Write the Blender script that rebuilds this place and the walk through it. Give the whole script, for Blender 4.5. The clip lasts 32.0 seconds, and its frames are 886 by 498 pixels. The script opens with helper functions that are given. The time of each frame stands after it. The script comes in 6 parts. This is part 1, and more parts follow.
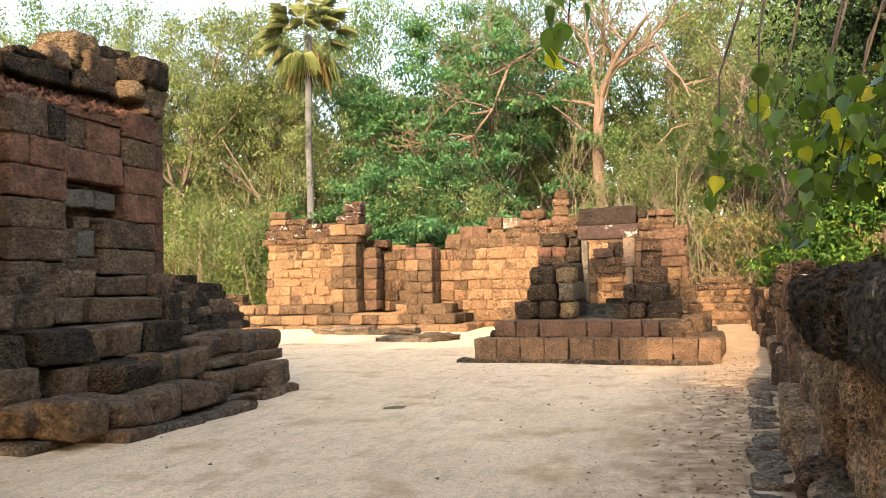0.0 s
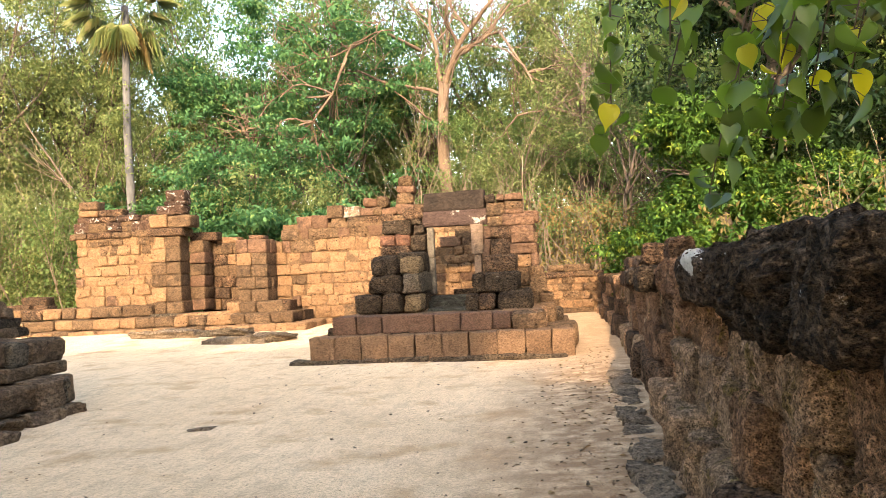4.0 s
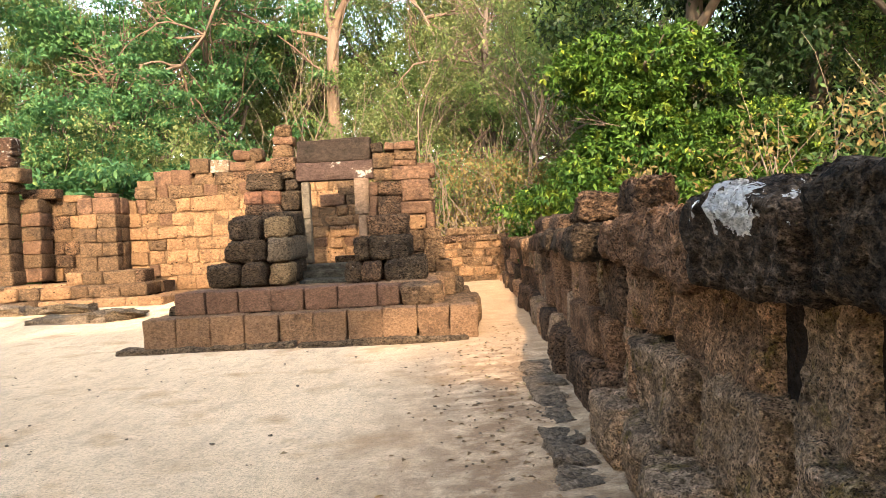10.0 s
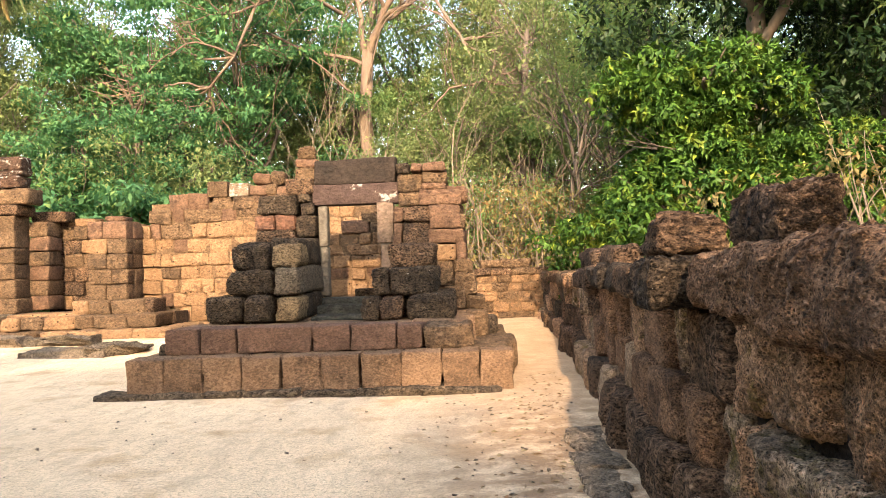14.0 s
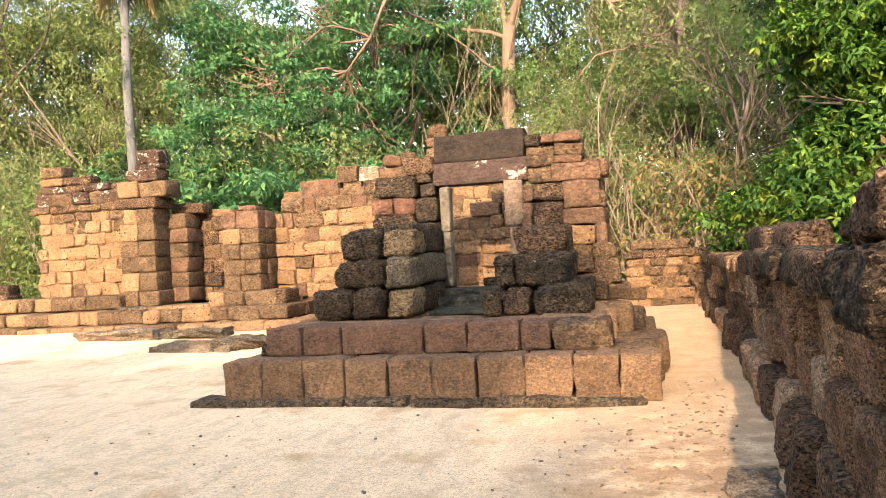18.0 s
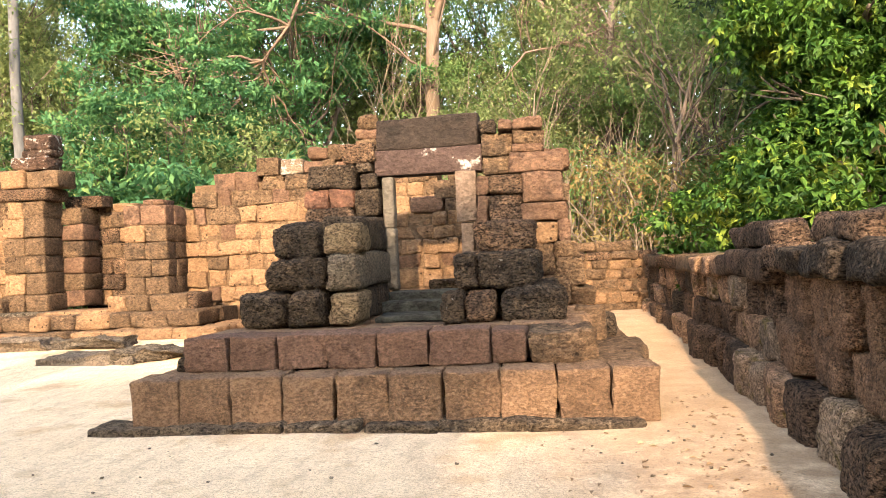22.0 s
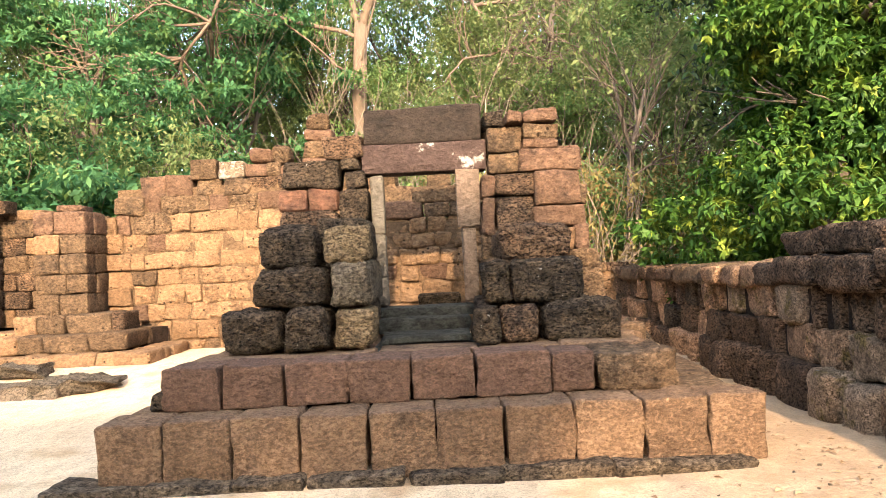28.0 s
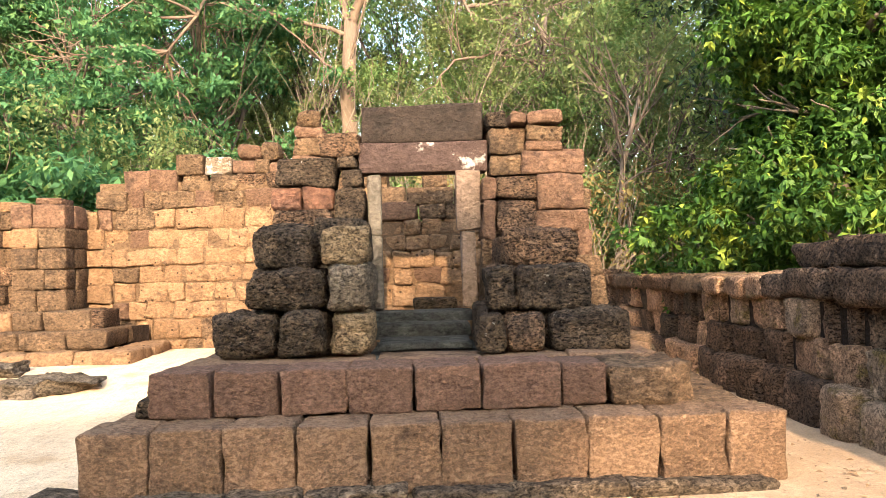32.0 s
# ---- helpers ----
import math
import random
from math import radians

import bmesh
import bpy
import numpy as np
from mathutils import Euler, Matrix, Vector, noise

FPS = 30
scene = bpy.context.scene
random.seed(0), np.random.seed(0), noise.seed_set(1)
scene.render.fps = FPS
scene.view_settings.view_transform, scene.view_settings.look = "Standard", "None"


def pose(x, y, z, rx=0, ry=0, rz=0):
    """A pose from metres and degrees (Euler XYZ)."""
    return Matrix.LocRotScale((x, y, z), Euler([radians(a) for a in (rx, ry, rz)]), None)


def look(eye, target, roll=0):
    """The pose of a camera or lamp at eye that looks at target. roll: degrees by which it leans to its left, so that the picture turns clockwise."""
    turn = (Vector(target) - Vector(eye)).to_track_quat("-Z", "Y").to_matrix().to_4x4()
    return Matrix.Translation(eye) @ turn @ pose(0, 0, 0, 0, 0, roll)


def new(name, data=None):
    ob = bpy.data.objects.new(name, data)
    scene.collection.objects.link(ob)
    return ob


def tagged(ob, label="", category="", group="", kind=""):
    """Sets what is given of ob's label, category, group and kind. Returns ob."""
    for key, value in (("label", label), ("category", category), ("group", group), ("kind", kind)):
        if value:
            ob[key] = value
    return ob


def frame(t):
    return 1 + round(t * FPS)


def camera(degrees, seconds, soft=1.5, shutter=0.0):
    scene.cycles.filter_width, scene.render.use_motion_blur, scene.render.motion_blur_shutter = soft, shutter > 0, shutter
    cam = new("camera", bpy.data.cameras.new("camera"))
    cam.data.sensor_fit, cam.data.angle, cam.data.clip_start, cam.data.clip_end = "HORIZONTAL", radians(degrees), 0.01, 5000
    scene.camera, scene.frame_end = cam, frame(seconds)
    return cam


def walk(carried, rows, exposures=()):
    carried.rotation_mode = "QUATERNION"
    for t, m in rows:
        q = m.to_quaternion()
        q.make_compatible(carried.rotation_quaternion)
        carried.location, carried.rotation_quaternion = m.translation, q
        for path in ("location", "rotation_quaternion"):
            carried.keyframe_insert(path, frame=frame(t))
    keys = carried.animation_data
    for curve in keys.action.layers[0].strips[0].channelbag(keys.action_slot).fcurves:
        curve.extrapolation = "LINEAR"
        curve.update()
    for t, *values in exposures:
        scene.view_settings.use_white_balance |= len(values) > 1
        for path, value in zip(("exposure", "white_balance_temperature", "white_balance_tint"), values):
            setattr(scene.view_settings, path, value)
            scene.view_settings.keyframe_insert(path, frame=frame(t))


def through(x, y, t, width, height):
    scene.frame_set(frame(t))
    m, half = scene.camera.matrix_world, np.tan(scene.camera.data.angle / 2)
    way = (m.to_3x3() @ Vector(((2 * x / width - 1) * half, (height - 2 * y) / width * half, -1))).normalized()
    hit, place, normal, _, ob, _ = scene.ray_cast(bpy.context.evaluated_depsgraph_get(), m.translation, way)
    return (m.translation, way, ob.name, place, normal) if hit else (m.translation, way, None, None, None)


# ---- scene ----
cam = camera(58.3, 32.0, 0.8)
PATH = [
    (0, (3.515, -16.122, 1.606), (0.487, -6.602, 2.056), -1.32),
    (0.5, (3.495, -15.993, 1.565), (0.489, -6.457, 1.737), -0.67),
    (1, (3.439, -15.725, 1.574), (0.731, -6.109, 2.030), -1.22),
    (1.5, (3.357, -15.541, 1.566), (1.075, -5.822, 2.134), -2.06),
    (2, (3.388, -15.259, 1.550), (1.342, -5.488, 2.140), -2.64),
    (2.5, (3.372, -15.047, 1.546), (1.629, -5.212, 2.022), -1.40),
    (3, (3.299, -14.805, 1.563), (1.775, -4.942, 2.190), -1.83),
    (3.5, (3.293, -14.633, 1.533), (2.051, -4.721, 1.994), -3.11),
    (5.5, (3.457, -13.614, 1.532), (2.408, -3.671, 1.701), -1.30),
    (6, (3.468, -13.393, 1.535), (2.320, -3.459, 1.596), -1.42),
    (6.5, (3.464, -13.182, 1.525), (2.273, -3.253, 1.531), -1.46),
    (7, (3.404, -12.947, 1.506), (2.231, -3.019, 1.268), -2.02),
    (7.5, (3.316, -12.753, 1.510), (2.700, -2.773, 1.347), -3.54),
    (8, (3.326, -12.506, 1.491), (2.682, -2.532, 1.160), -2.30),
    (8.5, (3.391, -12.264, 1.512), (2.528, -2.304, 1.281), -1.82),
    (9, (3.394, -12.055, 1.497), (2.437, -2.105, 1.199), -1.44),
    (9.5, (3.383, -11.789, 1.520), (2.961, -1.799, 1.389), -2.05),
    (10, (3.390, -11.562, 1.498), (3.443, -1.564, 1.313), -2.86),
    (10.5, (3.471, -11.292, 1.501), (3.626, -1.294, 1.423), -2.53),
    (11, (3.505, -11.111, 1.492), (3.770, -1.117, 1.304), -2.99),
    (11.5, (3.501, -10.850, 1.500), (3.774, -0.854, 1.528), -2.40),
    (12, (3.474, -10.721, 1.495), (3.849, -0.728, 1.484), -3.12),
    (12.5, (3.514, -10.514, 1.484), (3.763, -0.518, 1.427), -2.99),
    (13, (3.578, -10.299, 1.500), (3.478, -0.300, 1.575), -2.23),
    (13.5, (3.545, -10.146, 1.485), (3.237, -0.151, 1.575), -2.53),
    (14, (3.476, -9.899, 1.509), (3.085, 0.091, 1.737), -1.90),
    (14.5, (3.431, -9.766, 1.501), (2.758, 0.210, 1.661), -2.18),
    (15, (3.445, -9.545, 1.513), (2.314, 0.390, 1.616), -2.58),
    (15.5, (3.472, -9.363, 1.484), (2.015, 0.531, 1.537), -2.74),
    (17.5, (3.681, -8.426, 1.569), (1.538, 1.340, 1.706), -2.93),
    (18, (3.720, -8.315, 1.562), (1.371, 1.405, 1.645), -3.09),
    (18.5, (3.656, -8.144, 1.547), (1.368, 1.590, 1.664), -3.68),
    (19, (3.551, -7.963, 1.556), (1.309, 1.778, 1.832), -3.84),
    (19.5, (3.497, -7.828, 1.530), (1.176, 1.897, 1.728), -3.49),
    (20, (3.419, -7.609, 1.535), (0.913, 2.067, 1.831), -3.28),
    (20.5, (3.343, -7.487, 1.526), (0.824, 2.185, 1.848), -2.63),
    (21, (3.182, -7.326, 1.517), (1.115, 2.450, 1.914), -1.61),
    (21.5, (3.018, -7.202, 1.511), (1.677, 2.701, 1.875), -2.72),
    (22, (2.926, -7.099, 1.499), (1.722, 2.828, 1.594), -2.69),
    (22.5, (2.792, -6.913, 1.509), (1.601, 3.015, 1.631), -2.27),
    (23, (2.677, -6.812, 1.518), (1.476, 3.115, 1.617), -1.55),
    (23.5, (2.500, -6.661, 1.497), (1.822, 3.315, 1.570), -1.93),
    (24, (2.360, -6.596, 1.499), (2.241, 3.403, 1.550), -3.24),
    (24.5, (2.247, -6.505, 1.504), (1.941, 3.491, 1.532), -2.98),
    (26.5, (1.776, -6.147, 1.496), (1.908, 3.851, 1.614), -3.20),
    (27, (1.680, -6.096, 1.487), (1.935, 3.901, 1.536), -3.60),
    (27.5, (1.608, -5.961, 1.478), (1.779, 4.037, 1.561), -2.56),
    (28, (1.554, -5.805, 1.478), (1.656, 4.192, 1.725), -2.91),
    (28.5, (1.469, -5.681, 1.470), (1.744, 4.315, 1.547), -2.19),
    (29, (1.362, -5.606, 1.487), (2.031, 4.368, 1.754), -2.36),
    (29.5, (1.312, -5.554, 1.480), (2.149, 4.409, 1.663), -2.32),
    (30, (1.313, -5.518, 1.485), (1.807, 4.470, 1.481), -2.19),
    (30.5, (1.325, -5.499, 1.490), (1.636, 4.496, 1.478), -2.12),
    (31, (1.332, -5.489, 1.490), (1.750, 4.502, 1.534), -1.78),
    (31.5, (1.341, -5.487, 1.490), (1.767, 4.503, 1.613), -1.61),
    (32, (1.353, -5.489, 1.501), (1.705, 4.502, 1.773), -1.64),
]
walk(cam, [(t, look(eye, target, roll)) for t, eye, target, roll in PATH], ((0.0, 2.30, 6800.0, 13.0), (6.0, 2.54, 6750.0, 12.0), (12.0, 2.50, 6620.0, 12.0), (32.0, 2.66, 6250.0, 11.0)))

# ---- sky, sun ----
SUN_AZ, SUN_EL = 1.0, 23.0   # degrees: from -y towards +x, above the horizon
world = bpy.data.worlds.new("sky")
scene.world = world
world.use_nodes = True
wn = world.node_tree.nodes
sky = wn.new("ShaderNodeTexSky")
sky.sky_type, sky.sun_disc = "NISHITA", False
sky.sun_elevation, sky.sun_rotation = radians(SUN_EL), radians(180.0 - SUN_AZ)
sky.dust_density, sky.air_density, sky.ozone_density = 3.0, 1.3, 0.6
world.node_tree.links.new(sky.outputs[0], wn["Background"].inputs[0])
wn["Background"].inputs[1].default_value = 0.15
sun_data = bpy.data.lights.new("sun", "SUN")
sun_data.energy, sun_data.angle, sun_data.color = 2.0, radians(0.9), (1.0, 0.75, 0.50)
TO_SUN = Vector((math.sin(radians(SUN_AZ)) * math.cos(radians(SUN_EL)), -math.cos(radians(SUN_AZ)) * math.cos(radians(SUN_EL)), math.sin(radians(SUN_EL))))
sun_ob = new("sun", sun_data)
sun_ob.matrix_world = look(TO_SUN * 60, (0, 0, 0))

# ---- materials ----
def node_mat(name):
    m = bpy.data.materials.new(name)
    m.use_nodes = True
    nt = m.node_tree
    return m, nt, nt.nodes, nt.links, nt.nodes["Principled BSDF"]


def ramp(nodes, links, source, stops):
    r = nodes.new("ShaderNodeValToRGB")
    r.color_ramp.elements[0].position, r.color_ramp.elements[0].color = stops[0][0], (*stops[0][1], 1)
    r.color_ramp.elements[1].position, r.color_ramp.elements[1].color = stops[-1][0], (*stops[-1][1], 1)
    for pos, col in stops[1:-1]:
        e = r.color_ramp.elements.new(pos)
        e.color = (*col, 1)
    links.new(source, r.inputs[0])
    return r.outputs[0]


def noise_tex(nodes, links, vec, scale, detail=4.0, rough=0.6):
    n = nodes.new("ShaderNodeTexNoise")
    n.inputs["Scale"].default_value, n.inputs["Detail"].default_value, n.inputs["Roughness"].default_value = scale, detail, rough
    links.new(vec, n.inputs["Vector"])
    return n.outputs["Fac"]


def mixed(nodes, links, fac, a, b, mode="MIX"):
    n = nodes.new("ShaderNodeMix")
    n.data_type, n.blend_type = "RGBA", mode
    for sock, v in ((n.inputs[0], fac), (n.inputs[6], a), (n.inputs[7], b)):
        if isinstance(v, (int, float)):
            sock.default_value = v
        elif isinstance(v, tuple):
            sock.default_value = (*v, 1)
        else:
            links.new(v, sock)
    return n.outputs[2]


def gray(v):
    return (v, v, v)


def object_vec(nodes, links, spread=37.0):
    """Object coordinates, shifted for each object, so that no two blocks carry the same pattern."""
    tc, oi = nodes.new("ShaderNodeTexCoord"), nodes.new("ShaderNodeObjectInfo")
    mul, add = nodes.new("ShaderNodeVectorMath"), nodes.new("ShaderNodeVectorMath")
    mul.operation, add.operation = "SCALE", "ADD"
    comb = nodes.new("ShaderNodeCombineXYZ")
    for i in range(3):
        links.new(oi.outputs["Random"], comb.inputs[i])
    links.new(comb.outputs[0], mul.inputs[0])
    mul.inputs["Scale"].default_value = spread
    links.new(tc.outputs["Object"], add.inputs[0])
    links.new(mul.outputs[0], add.inputs[1])
    return add.outputs[0], oi.outputs["Random"]


def laterite(name, c1, c2, stain=0.35, pits=0.6, black=(0.016, 0.014, 0.013), vary=0.35, lichen=0.0, pit_scale=30.0, stretch=1.7, speck=1.0, lichen_scale=16.0, holes=0.0, moss=0.0, cells=0.0):
    """Porous laterite: two tones, black lichen stains in patches, drawn-out pores of two sizes, a few deep holes."""
    m, nt, nodes, links, bsdf = node_mat(name)
    vec, rand = object_vec(nodes, links)
    mp = nodes.new("ShaderNodeMapping")
    mp.inputs["Scale"].default_value = (1, 1, stretch)
    mp.inputs["Rotation"].default_value = (0.05, 0.10, 0)
    links.new(vec, mp.inputs["Vector"])
    pvec = mp.outputs[0]
    big = noise_tex(nodes, links, vec, 2.2, 5, 0.62)
    mid = noise_tex(nodes, links, vec, 9.0, 5, 0.62)
    coarse, fine = nodes.new("ShaderNodeTexNoise"), nodes.new("ShaderNodeTexNoise")
    for n, sc, det, ro, dist in ((coarse, pit_scale * 0.60, 3.0, 0.55, 0.5), (fine, pit_scale * 1.75, 4.0, 0.65, 0.2)):
        n.inputs["Scale"].default_value, n.inputs["Detail"].default_value, n.inputs["Roughness"].default_value, n.inputs["Distortion"].default_value = sc, det, ro, dist
        links.new(pvec, n.inputs["Vector"])
    half, height = nodes.new("ShaderNodeMath"), nodes.new("ShaderNodeMath")
    half.operation, height.operation = "MULTIPLY", "MULTIPLY_ADD"
    links.new(fine.outputs["Fac"], half.inputs[0])
    half.inputs[1].default_value = 0.42
    links.new(coarse.outputs["Fac"], height.inputs[0])
    height.inputs[1].default_value = 0.58
    links.new(half.outputs[0], height.inputs[2])
    worm = height.outputs[0]
    col = mixed(nodes, links, ramp(nodes, links, big, [(0.32, gray(0)), (0.68, gray(1))]), c1, c2)
    col = mixed(nodes, links, ramp(nodes, links, mid, [(0.40, gray(0)), (0.75, gray(0.7))]), col, tuple(min(1, v * 1.25) for v in c2))
    # one block differs from the next in tone
    tone = ramp(nodes, links, rand, [(0.0, gray(1.0 - vary)), (0.5, gray(1.0)), (1.0, gray(1.0 + vary * 0.6))])
    col = mixed(nodes, links, 1.0, col, tone, "MULTIPLY")
    # black lichen
    shift = nodes.new("ShaderNodeMath")
    shift.operation = "MULTIPLY_ADD"
    links.new(rand, shift.inputs[0])
    shift.inputs[1].default_value = 0.25
    links.new(noise_tex(nodes, links, vec, 3.4, 8, 0.72), shift.inputs[2])
    st = ramp(nodes, links, shift.outputs[0], [(0.78 - 0.45 * stain, gray(0)), (0.95 - 0.40 * stain, gray(0.85))])
    col = mixed(nodes, links, st, col, mixed(nodes, links, 0.3, black, col))
    if moss > 0:
        mo = ramp(nodes, links, noise_tex(nodes, links, vec, 4.2, 6, 0.7), [(0.60 - 0.12 * moss, gray(0)), (0.70 - 0.12 * moss, gray(0.75))])
        col = mixed(nodes, links, mo, col, (0.17, 0.125, 0.028))
    # pores take a darker colour, the crests between them a paler one
    pore = ramp(nodes, links, worm, [(0.395, gray(1 - 0.90 * min(1.0, pits))), (0.458, gray(1 - 0.42 * min(1.0, pits))), (0.51, gray(1.0)), (0.585, gray(1.0 + 0.50 * pits))])
    col = mixed(nodes, links, 1.0, col, pore, "MULTIPLY")
    grit = ramp(nodes, links, noise_tex(nodes, links, pvec, pit_scale * 4.0, 3, 0.6), [(0.36, gray(1 - 0.30 * speck)), (0.50, gray(1.0)), (0.64, gray(1 + 0.30 * speck))])
    col = mixed(nodes, links, 1.0, col, grit, "MULTIPLY")
    top = pore
    if cells > 0:
        # round pores of uneven size, as in coarse slag
        wob = nodes.new("ShaderNodeVectorMath")
        wob.operation = "MULTIPLY_ADD"
        links.new(coarse.outputs["Color"], wob.inputs[0])
        wob.inputs[1].default_value = (0.020, 0.020, 0.020)
        links.new(vec, wob.inputs[2])
        vor, deep = nodes.new("ShaderNodeTexVoronoi"), nodes.new("ShaderNodeMath")
        vor.inputs["Scale"].default_value = cells
        links.new(wob.outputs[0], vor.inputs["Vector"])
        deep.operation = "MULTIPLY_ADD"
        links.new(mid, deep.inputs[0])
        deep.inputs[1].default_value = -1.0
        links.new(vor.outputs["Distance"], deep.inputs[2])
        slag = ramp(nodes, links, deep.outputs[0], [(0.0, gray(0.30)), (0.03, gray(0.42)), (0.13, gray(0.95)), (0.34, gray(1.18))])
        shift2 = nodes.new("ShaderNodeMath")
        shift2.operation = "ADD"
        links.new(deep.outputs[0], shift2.inputs[0])
        shift2.inputs[1].default_value = 0.30
        links.new(shift2.outputs[0], slag.node.inputs[0])
        col = mixed(nodes, links, 1.0, col, slag, "MULTIPLY")
        top = mixed(nodes, links, 1.0, pore, slag, "MULTIPLY")
    if holes > 0:
        cell = nodes.new("ShaderNodeTexVoronoi")
        cell.inputs["Scale"].default_value = 6.5
        links.new(vec, cell.inputs["Vector"])
        hole = ramp(nodes, links, cell.outputs["Distance"], [(0.10, gray(1 - 0.92 * holes)), (0.15, gray(1.0))])
        col = mixed(nodes, links, 1.0, col, hole, "MULTIPLY")
        top = mixed(nodes, links, 1.0, top, hole, "MULTIPLY")
    if lichen > 0:
        sp = ramp(nodes, links, noise_tex(nodes, links, vec, lichen_scale, 6, 0.7), [(0.66 - 0.1 * lichen, gray(0)), (0.71 - 0.1 * lichen, gray(0.85))])
        col = mixed(nodes, links, sp, col, (0.44, 0.41, 0.37))
    links.new(col, bsdf.inputs["Base Color"])
    bsdf.inputs["Roughness"].default_value = 0.95
    bsdf.inputs["Specular IOR Level"].default_value = 0.12
    b1, b2 = nodes.new("ShaderNodeBump"), nodes.new("ShaderNodeBump")
    b1.inputs["Strength"].default_value, b1.inputs["Distance"].default_value = min(1.0, 0.5 + pits), min(0.04, 1.3 / pit_scale)
    b2.inputs["Strength"].default_value, b2.inputs["Distance"].default_value = 0.7, 0.10
    links.new(top, b1.inputs["Height"])
    links.new(mid, b2.inputs["Height"])
    links.new(b1.outputs[0], b2.inputs["Normal"])
    links.new(b2.outputs[0], bsdf.inputs["Normal"])
    return m


STEP = laterite("laterite_step", (0.162, 0.101, 0.062), (0.238, 0.149, 0.089), 0.14, 0.42, vary=0.15, pit_scale=46, speck=0.9)
STEPRED = laterite("laterite_step_red", (0.128, 0.075, 0.052), (0.186, 0.111, 0.075), 0.14, 0.42, vary=0.15, pit_scale=46, speck=0.9)
OCHRE = laterite("laterite_ochre", (0.168, 0.099, 0.052), (0.243, 0.149, 0.082), 0.14, 0.32, vary=0.17, pit_scale=30, speck=0.6, holes=0.85)
BROWN = laterite("laterite_brown", (0.118, 0.075, 0.044), (0.182, 0.118, 0.069), 0.32, 0.50, vary=0.30, pit_scale=32, speck=0.8, holes=0.7)
REDDISH = laterite("laterite_red", (0.112, 0.064, 0.041), (0.168, 0.100, 0.063), 0.30, 0.35, vary=0.28, pit_scale=32, speck=0.8)
BLACK = laterite("laterite_black", (0.050, 0.038, 0.027), (0.128, 0.091, 0.059), 0.50, 1.0, vary=0.32, lichen=0.04, pit_scale=46)
TAN = laterite("laterite_tan", (0.190, 0.135, 0.078), (0.285, 0.203, 0.116), 0.28, 0.8, vary=0.2, pit_scale=44)
GREY = laterite("laterite_grey", (0.270, 0.187, 0.120), (0.520, 0.358, 0.231), 0.40, 0.65, vary=0.26, lichen=0.02, pit_scale=46, stretch=1.2, moss=0.5, cells=80)
ASH = laterite("laterite_ash", (0.110, 0.088, 0.064), (0.192, 0.153, 0.108), 0.28, 0.75, vary=0.15, pit_scale=42)
UMBER = laterite("laterite_umber", (0.290, 0.176, 0.103), (0.520, 0.310, 0.180), 0.42, 0.65, vary=0.28, pit_scale=46, stretch=1.2, moss=0.25, cells=80)
RUSSET = laterite("laterite_russet", (0.175, 0.102, 0.060), (0.310, 0.180, 0.104), 0.42, 0.6, vary=0.26, pit_scale=46, cells=75)
COPING = laterite("laterite_coping", (0.105, 0.070, 0.046), (0.225, 0.137, 0.082), 0.46, 1.0, vary=0.35, pit_scale=46)
SHRINE = laterite("laterite_shrine", (0.140, 0.095, 0.061), (0.225, 0.152, 0.093), 0.34, 0.50, vary=0.30, pit_scale=30, speck=0.7)
SHRINERED = laterite("laterite_shrine_red", (0.150, 0.074, 0.047), (0.215, 0.110, 0.069), 0.40, 0.30, vary=0.26, pit_scale=28, speck=0.6)
SANDSTONE = laterite("sandstone_pink", (0.125, 0.088, 0.064), (0.175, 0.126, 0.092), 0.16, 0.22, vary=0.10, pit_scale=30, speck=0.4)
GREYSTONE = laterite("sandstone_grey", (0.109, 0.094, 0.074), (0.166, 0.142, 0.110), 0.22, 0.25, vary=0.15, pit_scale=30, speck=0.4)
FOOT = laterite("laterite_foot", (0.098, 0.073, 0.050), (0.175, 0.131, 0.088), 0.28, 0.8, vary=0.15, pit_scale=36)
LINTEL = laterite("sandstone_dark", (0.026, 0.020, 0.016), (0.050, 0.037, 0.029), 0.40, 0.30, vary=0.08, pit_scale=26, speck=0.4)
LINTELPINK = laterite("sandstone_lintel", (0.046, 0.030, 0.025), (0.090, 0.060, 0.050), 0.30, 0.30, vary=0.08, pit_scale=30, speck=0.5, lichen=0.42, lichen_scale=2.2)
SLATE = laterite("sill_stone", (0.044, 0.048, 0.043), (0.088, 0.091, 0.079), 0.34, 0.5, vary=0.12, speck=0.6, pit_scale=30)
JOINT = laterite("joint_earth", (0.120, 0.075, 0.042), (0.195, 0.124, 0.070), 0.10, 0.3, pit_scale=30)
KERB = laterite("laterite_kerb", (0.180, 0.138, 0.098), (0.290, 0.222, 0.155), 0.28, 0.6, vary=0.2, pit_scale=44, stretch=1.0)
# near-black: the shadow of deep open joints is put into this fill's colour
CORE_SHADE = laterite("wall_core_shade", (0.027, 0.018, 0.013), (0.042, 0.027, 0.018), 0.3, 0.5, pit_scale=30)


